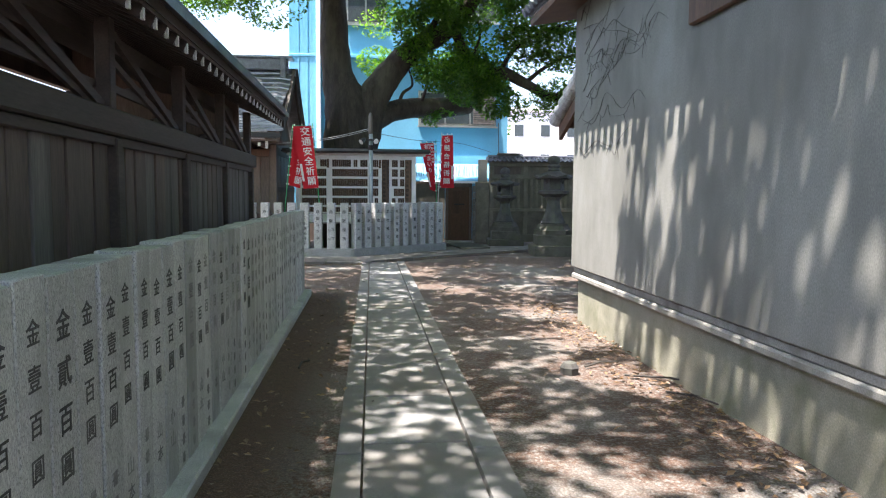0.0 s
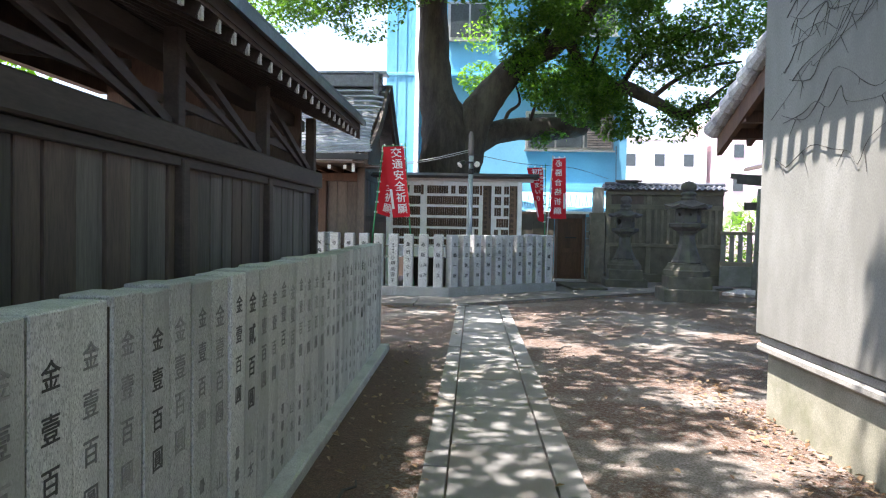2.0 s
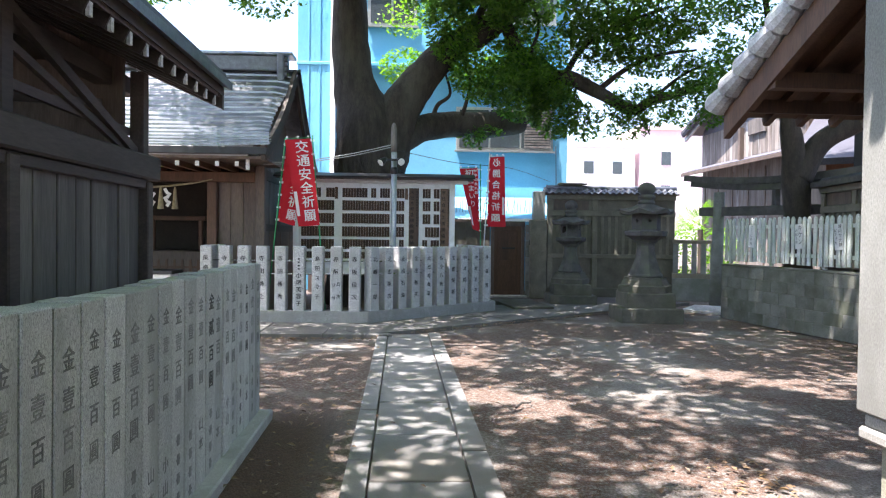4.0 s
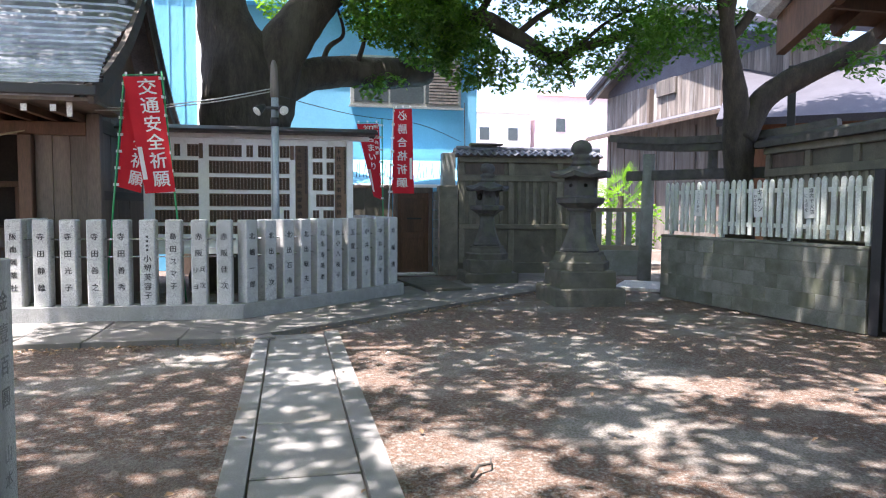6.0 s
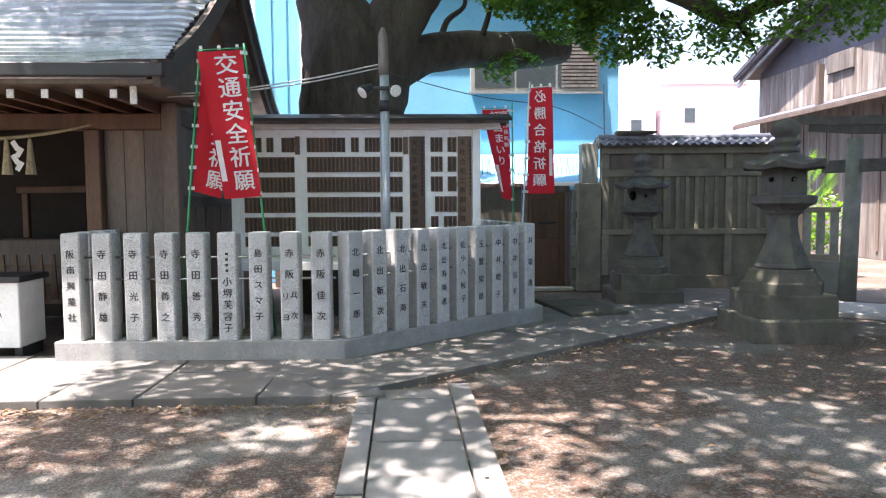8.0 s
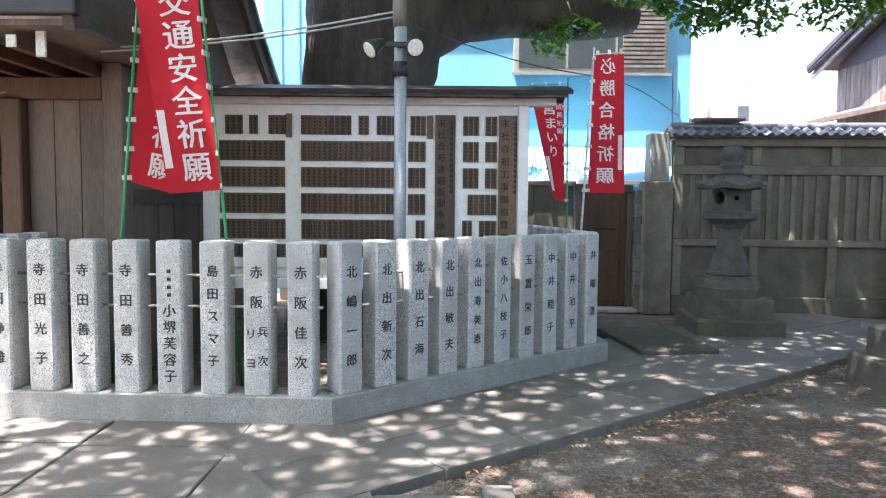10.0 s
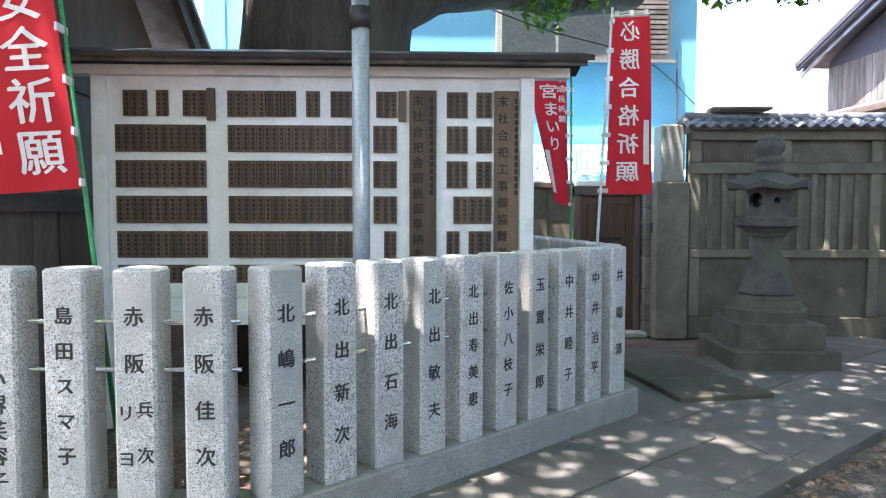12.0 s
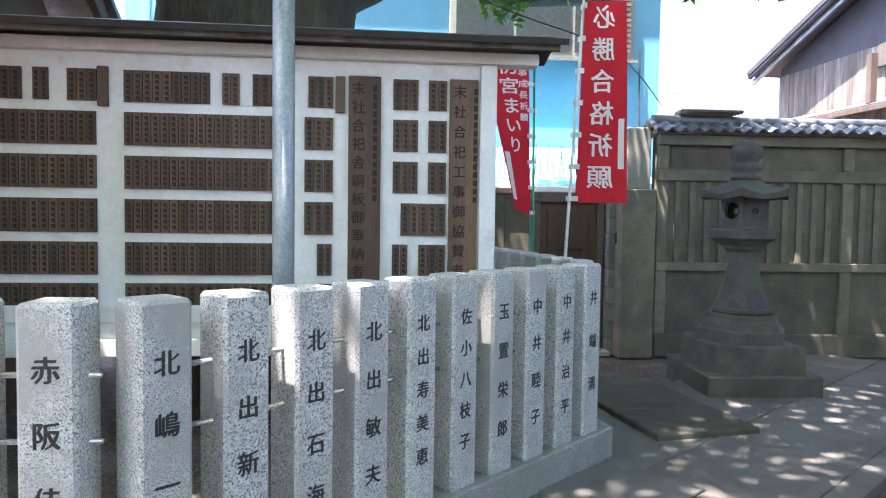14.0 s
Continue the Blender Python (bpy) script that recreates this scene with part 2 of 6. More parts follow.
M_vine = mat("dry_vine", (0.062, 0.056, 0.048), (0.04, 0.036, 0.031), 0.9, 10, 60, 0.3)
M_cable = mat("grey_cable", (0.42, 0.42, 0.41), (0.34, 0.34, 0.33), 0.6, 10, 60, 0.0)
M_wire = mat("dark_cable", (0.05, 0.05, 0.05), (0.04, 0.04, 0.04), 0.6, 10, 60, 0.0)


def ground_material():
    m = bpy.data.materials.new("gravel_and_soil")
    m.use_nodes = True
    n, l = m.node_tree.nodes, m.node_tree.links
    b = n["Principled BSDF"]
    b.inputs["Roughness"].default_value = 0.95
    tc = n.new("ShaderNodeTexCoord")

    def tex(s, d=5.0, r=0.6):
        t = n.new("ShaderNodeTexNoise")
        t.inputs["Scale"].default_value, t.inputs["Detail"].default_value, t.inputs["Roughness"].default_value = s, d, r
        l.new(tc.outputs["Object"], t.inputs["Vector"])
        return t.outputs[0]

    def ramp(src, lo, hi):
        r = n.new("ShaderNodeMapRange")
        r.inputs[1].default_value, r.inputs[2].default_value = lo, hi
        l.new(src, r.inputs[0])
        return r.outputs[0]

    def mix(fac, a, c, mode='MIX'):
        x = n.new("ShaderNodeMix")
        x.data_type, x.blend_type = 'RGBA', mode
        for sock, v in ((x.inputs[0], fac), (x.inputs[6], a), (x.inputs[7], c)):
            if isinstance(v, (int, float)):
                sock.default_value = v
            elif isinstance(v, tuple):
                sock.default_value = (*v, 1)
            else:
                l.new(v, sock)
        return x.outputs[2]

    vor = n.new("ShaderNodeTexVoronoi")
    vor.inputs["Scale"].default_value = 62.0
    l.new(tc.outputs["Object"], vor.inputs["Vector"])
    stone = mix(ramp(vor.outputs["Color"], 0.0, 1.0), (0.145, 0.137, 0.124), (0.25, 0.235, 0.215))
    stone = mix(ramp(vor.outputs["Distance"], 0.35, 0.8), stone, (0.115, 0.10, 0.085))
    soil = mix(ramp(tex(26.0), 0.3, 0.7), (0.095, 0.050, 0.032), (0.045, 0.027, 0.019))
    soil = mix(ramp(tex(150.0, 2.0), 0.52, 0.66), soil, (0.19, 0.13, 0.095))
    big = tex(0.55, 6.0, 0.62)
    # bare soil along the fence beside the path, gravel in the open court
    sep = n.new("ShaderNodeSeparateXYZ")
    l.new(tc.outputs["Object"], sep.inputs[0])
    side = ramp(sep.outputs[0], -0.1, -0.7)
    north = ramp(sep.outputs[1], 12.2, 10.6)
    strip = n.new("ShaderNodeMath")
    strip.operation = 'MULTIPLY'
    l.new(side, strip.inputs[0])
    l.new(north, strip.inputs[1])
    patch = ramp(big, 0.40, 0.50)
    mx = n.new("ShaderNodeMath")
    mx.operation = 'MAXIMUM'
    l.new(strip.outputs[0], mx.inputs[0])
    l.new(patch, mx.inputs[1])
    grit = n.new("ShaderNodeMath")
    grit.operation = 'MULTIPLY'
    l.new(patch, grit.inputs[0])
    l.new(ramp(tex(34.0, 3.0), 0.34, 0.54), grit.inputs[1])
    l.new(grit.outputs[0], mx.inputs[1])
    col = mix(mx.outputs[0], stone, soil)
    l.new(col, b.inputs["Base Color"])
    bp = n.new("ShaderNodeBump")
    bp.inputs["Strength"].default_value, bp.inputs["Distance"].default_value = 0.7, 0.012
    hsum = n.new("ShaderNodeMath")
    hsum.operation = 'SUBTRACT'
    l.new(tex(40.0, 4.0), hsum.inputs[0])
    l.new(vor.outputs["Distance"], hsum.inputs[1])
    l.new(hsum.outputs[0], bp.inputs["Height"])
    l.new(bp.outputs[0], b.inputs["Normal"])
    return m


M_ground = ground_material()


# ---- building blocks ----
def part(name, bm, material, parent=None, label="", smooth=False, m=None):
    """Links a bmesh as one mesh object, under a thing or a part."""
    me = bpy.data.meshes.new(name)
    bmesh.ops.recalc_face_normals(bm, faces=bm.faces[:])
    bm.to_mesh(me)
    bm.free()
    me.materials.append(material)
    if smooth:
        for p in me.polygons:
            p.use_smooth = True
    ob = new(name, me)
    if parent:
        ob.parent = parent
    if m is not None:
        ob.matrix_basis = m
    if label:
        ob["label"] = label
    return ob


def share(name, mesh, parent, m, label=""):
    """One more piece on a mesh that others use too."""
    ob = new(name, mesh)
    ob.parent = parent
    ob.matrix_basis = m
    if label:
        ob["label"] = label
    return ob


def thing(name, label, category, m=None, group="", kind=""):
    ob = new(name)
    ob.empty_display_size = 0.1
    if m is not None:
        ob.matrix_basis = m
    return tagged(ob, label, category, group, kind)


def B():
    return bmesh.new()


def box(bm, x0, x1, y0, y1, z0, z1, bevel=0.0, m=None):
    t = Matrix.Translation(((x0 + x1) / 2, (y0 + y1) / 2, (z0 + z1) / 2)) @ Matrix.Diagonal((abs(x1 - x0), abs(y1 - y0), abs(z1 - z0), 1))
    if m is not None:
        t = m @ t
    vs = bmesh.ops.create_cube(bm, size=1.0, matrix=t)["verts"]
    if bevel:
        es = list({e for v in vs for e in v.link_edges})
        bmesh.ops.bevel(bm, geom=es, offset=bevel, segments=1, affect='EDGES', profile=0.5)
    return bm


def bbox(x0, x1, y0, y1, z0, z1, bevel=0.0, m=None):
    return box(B(), x0, x1, y0, y1, z0, z1, bevel, m)


def beam(bm, a, b, w, h, bevel=0.0):
    """A squared timber from a to b, w wide and h high."""
    a, b = Vector(a), Vector(b)
    d = b - a
    q = d.to_track_quat('X', 'Z').to_matrix().to_4x4()
    return box(bm, 0, d.length, -w / 2, w / 2, -h / 2, h / 2, bevel, Matrix.Translation(a) @ q)


def sweep(pts, w, h, across=None):
    """One squared moulding bent through the points."""
    bm = B()
    pts = [Vector(p) for p in pts]
    rings = []
    for i, p in enumerate(pts):
        d = (pts[min(i + 1, len(pts) - 1)] - pts[max(i - 1, 0)]).normalized()
        s = Vector(across) if across else d.cross(Vector((0, 0, 1))).normalized()
        u = s.cross(d).normalized()
        rings.append([bm.verts.new(p + s * (a * w / 2) + u * (b * h / 2)) for a, b in ((-1, -1), (1, -1), (1, 1), (-1, 1))])
    for a, b in zip(rings, rings[1:]):
        for k in range(4):
            bm.faces.new((a[k], a[(k + 1) % 4], b[(k + 1) % 4], b[k]))
    bm.faces.new(rings[0][::-1])
    bm.faces.new(rings[-1])
    return bm


def tube(bm, pts, radii, n=10, rough=0.0, seed=0.0, cap=True):
    """A round limb through the points, with its own radius at each, roughened by noise."""
    pts = [Vector(p) for p in pts]
    rings = []
    side = None
    for i, p in enumerate(pts):
        d = (pts[min(i + 1, len(pts) - 1)] - pts[max(i - 1, 0)]).normalized()
        if side is None:
            side = d.orthogonal().normalized()
        side = (side - d * side.dot(d)).normalized()
        up = d.cross(side)
        ring = []
        for k in range(n):
            a = 2 * math.pi * k / n
            o = side * math.cos(a) + up * math.sin(a)
            r = radii[i]
            if rough:
                r *= 1 + rough * noise.noise((p + o * radii[i]) * 1.7 + Vector((seed, 0, 0))) + rough * 0.5 * noise.noise((p + o) * 5.1)
            ring.append(bm.verts.new(p + o * r))
        rings.append(ring)
    for a, b in zip(rings, rings[1:]):
        for k in range(n):
            bm.faces.new((a[k], a[(k + 1) % n], b[(k + 1) % n], b[k]))
    if cap:
        bm.faces.new(rings[0][::-1])
        bm.faces.new(rings[-1])
    return bm


def smooth_path(pts, radii, steps=5):
    """Catmull-Rom through the points, for limbs and cables."""
    P = [Vector(p) for p in pts]
    out, rr = [], []
    for i in range(len(P) - 1):
        p0, p1, p2, p3 = P[max(i - 1, 0)], P[i], P[i + 1], P[min(i + 2, len(P) - 1)]
        for s in range(steps):
            t = s / steps
            out.append(0.5 * ((2 * p1) + (p2 - p0) * t + (2 * p0 - 5 * p1 + 4 * p2 - p3) * t * t + (3 * p1 - p0 - 3 * p2 + p3) * t ** 3))
            rr.append(radii[i] * (1 - t) + radii[i + 1] * t)
    return out + [P[-1]], rr + [radii[-1]]


def stack(bm, levels, n=4, turn=45.0, at=(0, 0)):
    """Storeys of an n-sided stone: (height, half width across flats) from the bottom up."""
    rings = []
    k = 1 / math.cos(math.pi / n)
    for z, r in levels:
        rings.append([bm.verts.new((at[0] + r * k * math.cos(2 * math.pi * i / n + radians(turn)), at[1] + r * k * math.sin(2 * math.pi * i / n + radians(turn)), z)) for i in range(n)])
    for a, b in zip(rings, rings[1:]):
        for i in range(n):
            bm.faces.new((a[i], a[(i + 1) % n], b[(i + 1) % n], b[i]))
    bm.faces.new(rings[0][::-1])
    bm.faces.new(rings[-1])
    return bm


TEXTS = {}


def text_mesh(s, size, material, depth=0.0015, vertical=True, spacing=1.0, bold=0.0):
    """Lettering as a mesh in the x-z plane, facing -y, hung from its top middle."""
    key = (s, size, material.name, vertical, spacing, bold)
    if key in TEXTS:
        return TEXTS[key]
    cu = bpy.data.curves.new("lettering", 'FONT')
    cu.body = "\n".join(s) if vertical else s
    cu.size, cu.extrude, cu.resolution_u = size, depth, 2
    cu.align_x, cu.align_y, cu.space_line = 'CENTER', 'TOP', spacing
    ob = new("lettering", cu)
    ob.rotation_euler = (radians(90), 0, 0)
    me = bpy.data.meshes.new_from_object(ob.evaluated_get(bpy.context.evaluated_depsgraph_get()))
    bpy.data.objects.remove(ob)
    me.transform(pose(0, 0, 0, 90))
    if bold:          # brush weight: the strokes laid twice more, a little aside
        bm = B()
        for dx, dy in ((-bold, -0.0003), (0, 0), (bold, 0.0003)):
            k = len(bm.verts)
            bm.from_mesh(me)
            bm.verts.ensure_lookup_table()
            for v in bm.verts[k:]:
                v.co += Vector((dx, dy, dx * 0.6))
        bm.to_mesh(me)
        bm.free()
    me.materials.clear()
    me.materials.append(material)
    TEXTS[key] = me
    return me


def spell(name, words, size, material, pitch, parent, m, bold=0.0, label=""):
    """Characters one below another, each a piece of its own."""
    for k, ch in enumerate(words):
        share(name, text_mesh(ch, size, material, 0.001, True, 1.0, bold), parent, m @ pose(0, 0, -k * pitch), label)


SLANT = 1.03      # the court's walls run this many degrees off the y axis


def along(y, x_at_4):
    """x of a wall line at y, from its x at y = 4."""
    return x_at_4 - 0.018 * (y - 4)


# ---- ground and paving ----
def build_ground():
    bm = B()
    xs = [-400, -60, -12] + [-10 + i * 0.5 for i in range(51)] + [20, 60, 400]
    ys = [-400, -60, -12] + [-10 + i * 0.5 for i in range(81)] + [36, 60, 400]
    grid = [[bm.verts.new((x, y, 0.018 * noise.noise(Vector((x * 0.6, y * 0.6, 0))) - 0.012 if abs(x) < 20 and abs(y) < 40 else -0.01)) for x in xs] for y in ys]
    for j in range(len(ys) - 1):
        for i in range(len(xs) - 1):
            bm.faces.new((grid[j][i], grid[j][i + 1], grid[j + 1][i + 1], grid[j + 1][i]))
    tagged(part("ground", bm, M_ground, smooth=True), "grey gravel and brown soil court with fallen leaves", "ground", kind="structure")


build_ground()


def stone_piece(pts, top, thick, name, material, parent):
    """A flat stone with a softened rim, from its corners (counter-clockwise)."""
    bm = B()
    c = sum((Vector((*p, 0)) for p in pts), Vector()) / len(pts)
    lo = [bm.verts.new((p[0], p[1], top - thick)) for p in pts]
    mid = [bm.verts.new((p[0], p[1], top - 0.008)) for p in pts]
    hi = []
    for p in pts:
        d = Vector((*p, 0)) - c
        q = c + d * (1 - 0.010 / d.length)
        hi.append(bm.verts.new((q.x, q.y, top)))
    k = len(pts)
    for a, b in ((lo, mid), (mid, hi)):
        for i in range(k):
            bm.faces.new((a[i], a[(i + 1) % k], b[(i + 1) % k], b[i]))
    bm.faces.new(hi)
    return part(name, bm, material, parent)


def build_path():
    path = thing("stone_path", "straight path of granite slabs with narrow border stones", "path", kind="structure")
    xl = lambda y: -0.245 - 0.0155 * (y - 4)
    xr = lambda y: 0.715 - 0.0185 * (y - 4)
    rnd = random.Random(3)
    y = -3.8
    edges = []
    while y < 15.2:
        edges.append(y)
        y += 1.0 + rnd.uniform(-0.04, 0.04) - 0.012
    edges = [e + 0.06 for e in edges]
    for a, b in zip(edges, edges[1:] + [15.32]):
        g = 0.009
        t = rnd.uniform(-0.004, 0.004)
        stone_piece([(xl(a) + 0.157, a + g), (xr(a) - 0.177, a + g), (xr(b) - 0.177, b - g), (xl(b) + 0.157, b - g)], 0.022 + t, 0.1, "slab", M_slab, path)
    for side in (0, 1):
        y = -3.6
        while y < 15.05:
            ln = rnd.uniform(0.85, 1.5)
            e = min(y + ln, 15.08 if side == 0 else 15.5)
            g = 0.008
            if side == 0:
                pts = [(xl(y), y + g), (xl(y) + 0.145, y + g), (xl(e) + 0.145, e - g), (xl(e), e - g)]
            else:
                pts = [(xr(y) - 0.165, y + g), (xr(y), y + g), (xr(e), e - g), (xr(e) - 0.165, e - g)]
            stone_piece(pts, 0.030 + rnd.uniform(-0.005, 0.005), 0.1, "border_stone", M_slab, path)
            y = e


build_path()


def build_paving():
    pav = thing("paving", "worn flagstone walk along the inner stone fence", "paving", pose(0, 0, 0.02), kind="structure")
    rnd = random.Random(8)
    g = 0.009
    # straight arm in front of the small shrine
    x = -9.0
    while x < -0.65:
        e = min(x + rnd.uniform(0.7, 1.15), -0.62)
        if -0.62 - e < 0.35:
            e = -0.62
        cut = rnd.uniform(0.42, 0.6)
        ym = 15.18 + cut * 1.36
        sk = rnd.uniform(-0.12, 0.12)
        stone_piece([(x + g, 15.19), (e - g, 15.19), (e - g + sk * 0.3, ym - g), (x + g, ym - g)], 0.028 + rnd.uniform(-.004, .004), 0.1, "flagstone", M_paving, pav)
        stone_piece([(x + g, ym + g), (e - g + sk * 0.3, ym + g), (e - g, 16.75), (x + g, 16.75)], 0.028 + rnd.uniform(-.004, .004), 0.1, "flagstone", M_paving, pav)
        stone_piece([(x + g, 15.03), (e - g, 15.03), (e - g, 15.178), (x + g, 15.178)], 0.034, 0.12, "kerb_stone", M_paving, pav)
        x = e
    # slanting arm towards the gate
    o, u = Vector((-0.60, 15.02)), Vector((0.795, 0.606))
    v = Vector((-u.y, u.x))
    s = 0.0
    stone_piece([(-0.62, 15.03), (-0.2, 15.06), (-0.62, 16.5)], 0.03, 0.1, "flagstone", M_paving, pav)
    while s < 8.6:
        e = s + rnd.uniform(0.65, 1.05)
        w = 1.42 if s < 3.0 else 2.0
        c = rnd.uniform(0.4, 0.6) * w

        def at(a, b):
            q = o + u * a + v * b
            return (q.x, q.y)

        far = 1.24 + 0.02 * s if s < 3.2 else 2.1
        stone_piece([at(s + g, 0.17), at(e - g, 0.17), at(e - g + 0.05, far * 0.5), at(s + g, far * 0.5)], 0.028 + rnd.uniform(-.005, .005), 0.1, "flagstone", M_paving, pav)
        stone_piece([at(s + g, far * 0.5 + 0.012), at(e - g + 0.05, far * 0.5 + 0.012), at(e - g, far), at(s + g, far)], 0.028 + rnd.uniform(-.005, .005), 0.1, "flagstone", M_paving, pav)
        stone_piece([at(s + g, 0.0), at(e - g, 0.0), at(e - g, 0.158), at(s + g, 0.158)], 0.036, 0.12, "kerb_stone", M_paving, pav)
        s = e
    slab = thing("drain_cover", "grey concrete cover slabs beside the back door", "slab", pose(2.42, 19.72, 0.04, 0, 0, 8))
    for y0, y1 in ((-0.95, -0.32), (-0.31, 0.32), (0.33, 0.95)):
        part("cover_slab", bbox(-0.42, 0.42, y0, y1, -0.05, 0.05, 0.01), M_lantern_base, slab)


build_paving()


# ---- weathered fence beside the path ----
def build_old_fence():
    f = thing("stone_fence", "row of weathered grey granite posts carved with sums of money", "fence", pose(along(4, -1.03), 4, 0, 0, 0, SLANT))
    w, h, d = 0.187, 1.262, 0.17
    post = bbox(-d, 0, -w / 2, w / 2, 0.05, h, 0.005)
    first = part("post", post, M_granite_old, f)
    post_mesh = first.data
    rnd = random.Random(5)
    bar = bpy.data.meshes.new("carved_line")
    bm = B()
    for k in range(4):
        box(bm, -0.020, 0.020, -0.001, 0.0004, -0.10 * k - 0.028, -0.10 * k + 0.028)
        box(bm, -0.030, 0.030, -0.001, 0.0004, -0.10 * k - 0.004, -0.10 * k + 0.004)
    bm.to_mesh(bar)
    bm.free()
    bar.materials.append(M_carving_faint)
    k0 = int((-3.0 - 4) / 0.2)
    for k in range(k0, 33):
        y = k * 0.2 + 0.11
        m = pose(rnd.uniform(-0.010, 0.004), y, rnd.uniform(-0.010, 0.008), rnd.uniform(-.15, .15), rnd.uniform(-.3, .3), rnd.uniform(-.6, .6))
        if k == k0:
            first.matrix_basis = m
            p = first
        else:
            p = share("post", post_mesh, f, m)
        face = pose(0.0005, rnd.uniform(-.008, .008), 1.14, 0, 0, 90)
        two = (k + 4) % 17 == 12
        ink = M_carving if two or rnd.random() < (0.6 if k < 3 else 0.12) else M_carving_faint
        spell("carved_character", "金貳百圓" if two else "金壹百圓", 0.105 if two else rnd.choice((0.085, 0.092, 0.10)), ink, 0.155 if two else 0.138, p,
              face @ pose(0, 0, rnd.uniform(-0.02, 0.02)), 0.002 if two else 0.0012, "worn carved character")
        lowm = pose(0.0005, 0, 0.44 + rnd.uniform(-.03, .03), 0, 0, 90)
        if k % 6 in (0, 2, 3):
            spell("carved_character", "小山" if k % 6 == 3 else "山本", 0.085, M_carving_faint, 0.115, p, lowm, 0.0, "worn carved character")
        else:
            tagged(share("carved_lettering", bar, p, lowm), kind="stuff")
    kerb = bbox(-0.22, 0.10, -7.0, 6.62, -0.02, 0.07, 0.012)
    part("base_kerb", kerb, M_granite_old, f)
    # bark-brown filler paints the shade in the narrow gaps between posts
    part("joint_grime", bbox(-0.13, -0.016, -6.98, 6.5, 0.05, 1.235), M_bark_b, f, "dark filler standing for the shade between the posts")


build_old_fence()


# ---- newer fence of inscribed posts round the notice board ----
def build_new_fence():
    f = thing("inscribed_fence", "pale speckled granite fence with black inscribed donor names", "fence")
    A, Bp, C, D, E0 = Vector((-3.50, 16.48)), Vector((-0.64, 16.375)), Vector((1.725, 18.47)), Vector((1.30, 21.1)), Vector((-3.50, 18.5))
    h0, h1, w = 0.235, 1.305, 0.188

    def kerb(a, b, inner=0.27, e0=0.0, e1=0.0):
        d = (b - a).normalized()
        nrm = Vector((-d.y, d.x))
        bm = B()
        pts = [a, b, b + nrm * inner + d * e1, a + nrm * inner + d * e0]
        lo = [bm.verts.new((p.x, p.y, -0.03)) for p in pts]
        hi = [bm.verts.new((p.x, p.y, h0)) for p in pts]
        for i in range(4):
            bm.faces.new((lo[i], lo[(i + 1) % 4], hi[(i + 1) % 4], hi[i]))
        bm.faces.new(hi)
        bm.faces.new(lo[::-1])
        bmesh.ops.recalc_face_normals(bm, faces=bm.faces[:])
        bmesh.ops.bevel(bm, geom=bm.edges[:], offset=0.008, segments=1, affect='EDGES')
        part("base_kerb", bm, M_granite_kerb, f)

    kerb(A, Bp, e0=0.26, e1=-0.108)
    kerb(Bp, C, e0=0.108, e1=-0.149)
    kerb(C, D, e0=0.149)
    kerb(E0, A, e1=-0.26)
    bm = bbox(-w / 2, w / 2, 0, w, h0 - 0.01, h1, 0.014)
    post_mesh = None
    left = ["赤阪佳次", "赤阪|リヨ兵次", "島田スマ子", "小堺芙容子", "寺田善秀", "寺田善之", "寺田光子", "寺田静雄", "阪南興業社"]
    slant = ["北嶋一郎", "北出新次", "北出石海", "北出敏夫", "北出寿美恵", "佐小八枝子", "玉置栄郎", "中井睦子", "中井治平", "井端清"]

    def put(pos, yaw, words):
        nonlocal post_mesh
        m = pose(pos.x, pos.y, 0, 0, 0, yaw)
        if post_mesh is None:
            p = part("post", bm, M_granite_new, f, m=m)
            post_mesh = p.data
        else:
            p = share("post", post_mesh, f, m)
        if words:
            words, _, pair = words.partition("|")
            k = len(words)
            pitch = 0.625 / (k - 1) if k > 3 else (0.208 if pair else 0.27)
            size = 0.092 if k <= 4 else 0.085
            if pair:
                for x, two in ((-0.042, pair[:2]), (0.042, pair[2:])):
                    spell("character", two, 0.078, M_ink, 0.205, p, pose(x, -0.0008, 0.715 if x > 0 else 0.70), 0.0018)
            top = 1.135
            if words[:2] == "小堺":          # a small reading above, the name itself lower down
                pitch, size, top = 0.115, 0.095, 0.86
                bm2 = B()
                for i in range(4):
                    box(bm2, -0.014, 0.014, -0.0018, 0.001, 1.08 - 0.055 * i, 1.105 - 0.055 * i)
                tagged(part("small_lettering", bm2, M_ink, p), kind="stuff")
            spell("character", words, size, M_ink, pitch, p, pose(0, -0.0008, top), 0.0022, "black painted character")

    d = (Bp - A).normalized()
    n = Vector((-d.y, d.x))
    for k, wd in enumerate(left):
        put(Bp + d * (-0.235 - 0.307 * k) + n * 0.035, math.degrees(math.atan2(d.y, d.x)), wd)
    d = (C - Bp).normalized()
    n = Vector((-d.y, d.x))
    for k, wd in enumerate(slant):
        put(Bp + d * (0.172 + 0.3065 * k) + n * 0.035, math.degrees(math.atan2(d.y, d.x)), wd)
    for a, b, cnt in ((C, D, 8), (E0, A, 5)):
        d = (b - a).normalized()
        n = Vector((-d.y, d.x))
        for k in range(cnt):
            put(a + d * (0.33 + 0.305 * k) + n * 0.035, math.degrees(math.atan2(d.y, d.x)), "")
    for a, b in ((A, Bp), (Bp, C), (C, D)):
        d = (b - a).normalized()
        n = Vector((-d.y, d.x)) * 0.13
        for z in (0.84, 1.06):
            p, q = a + d * 0.15 + n, b - d * 0.1 + n
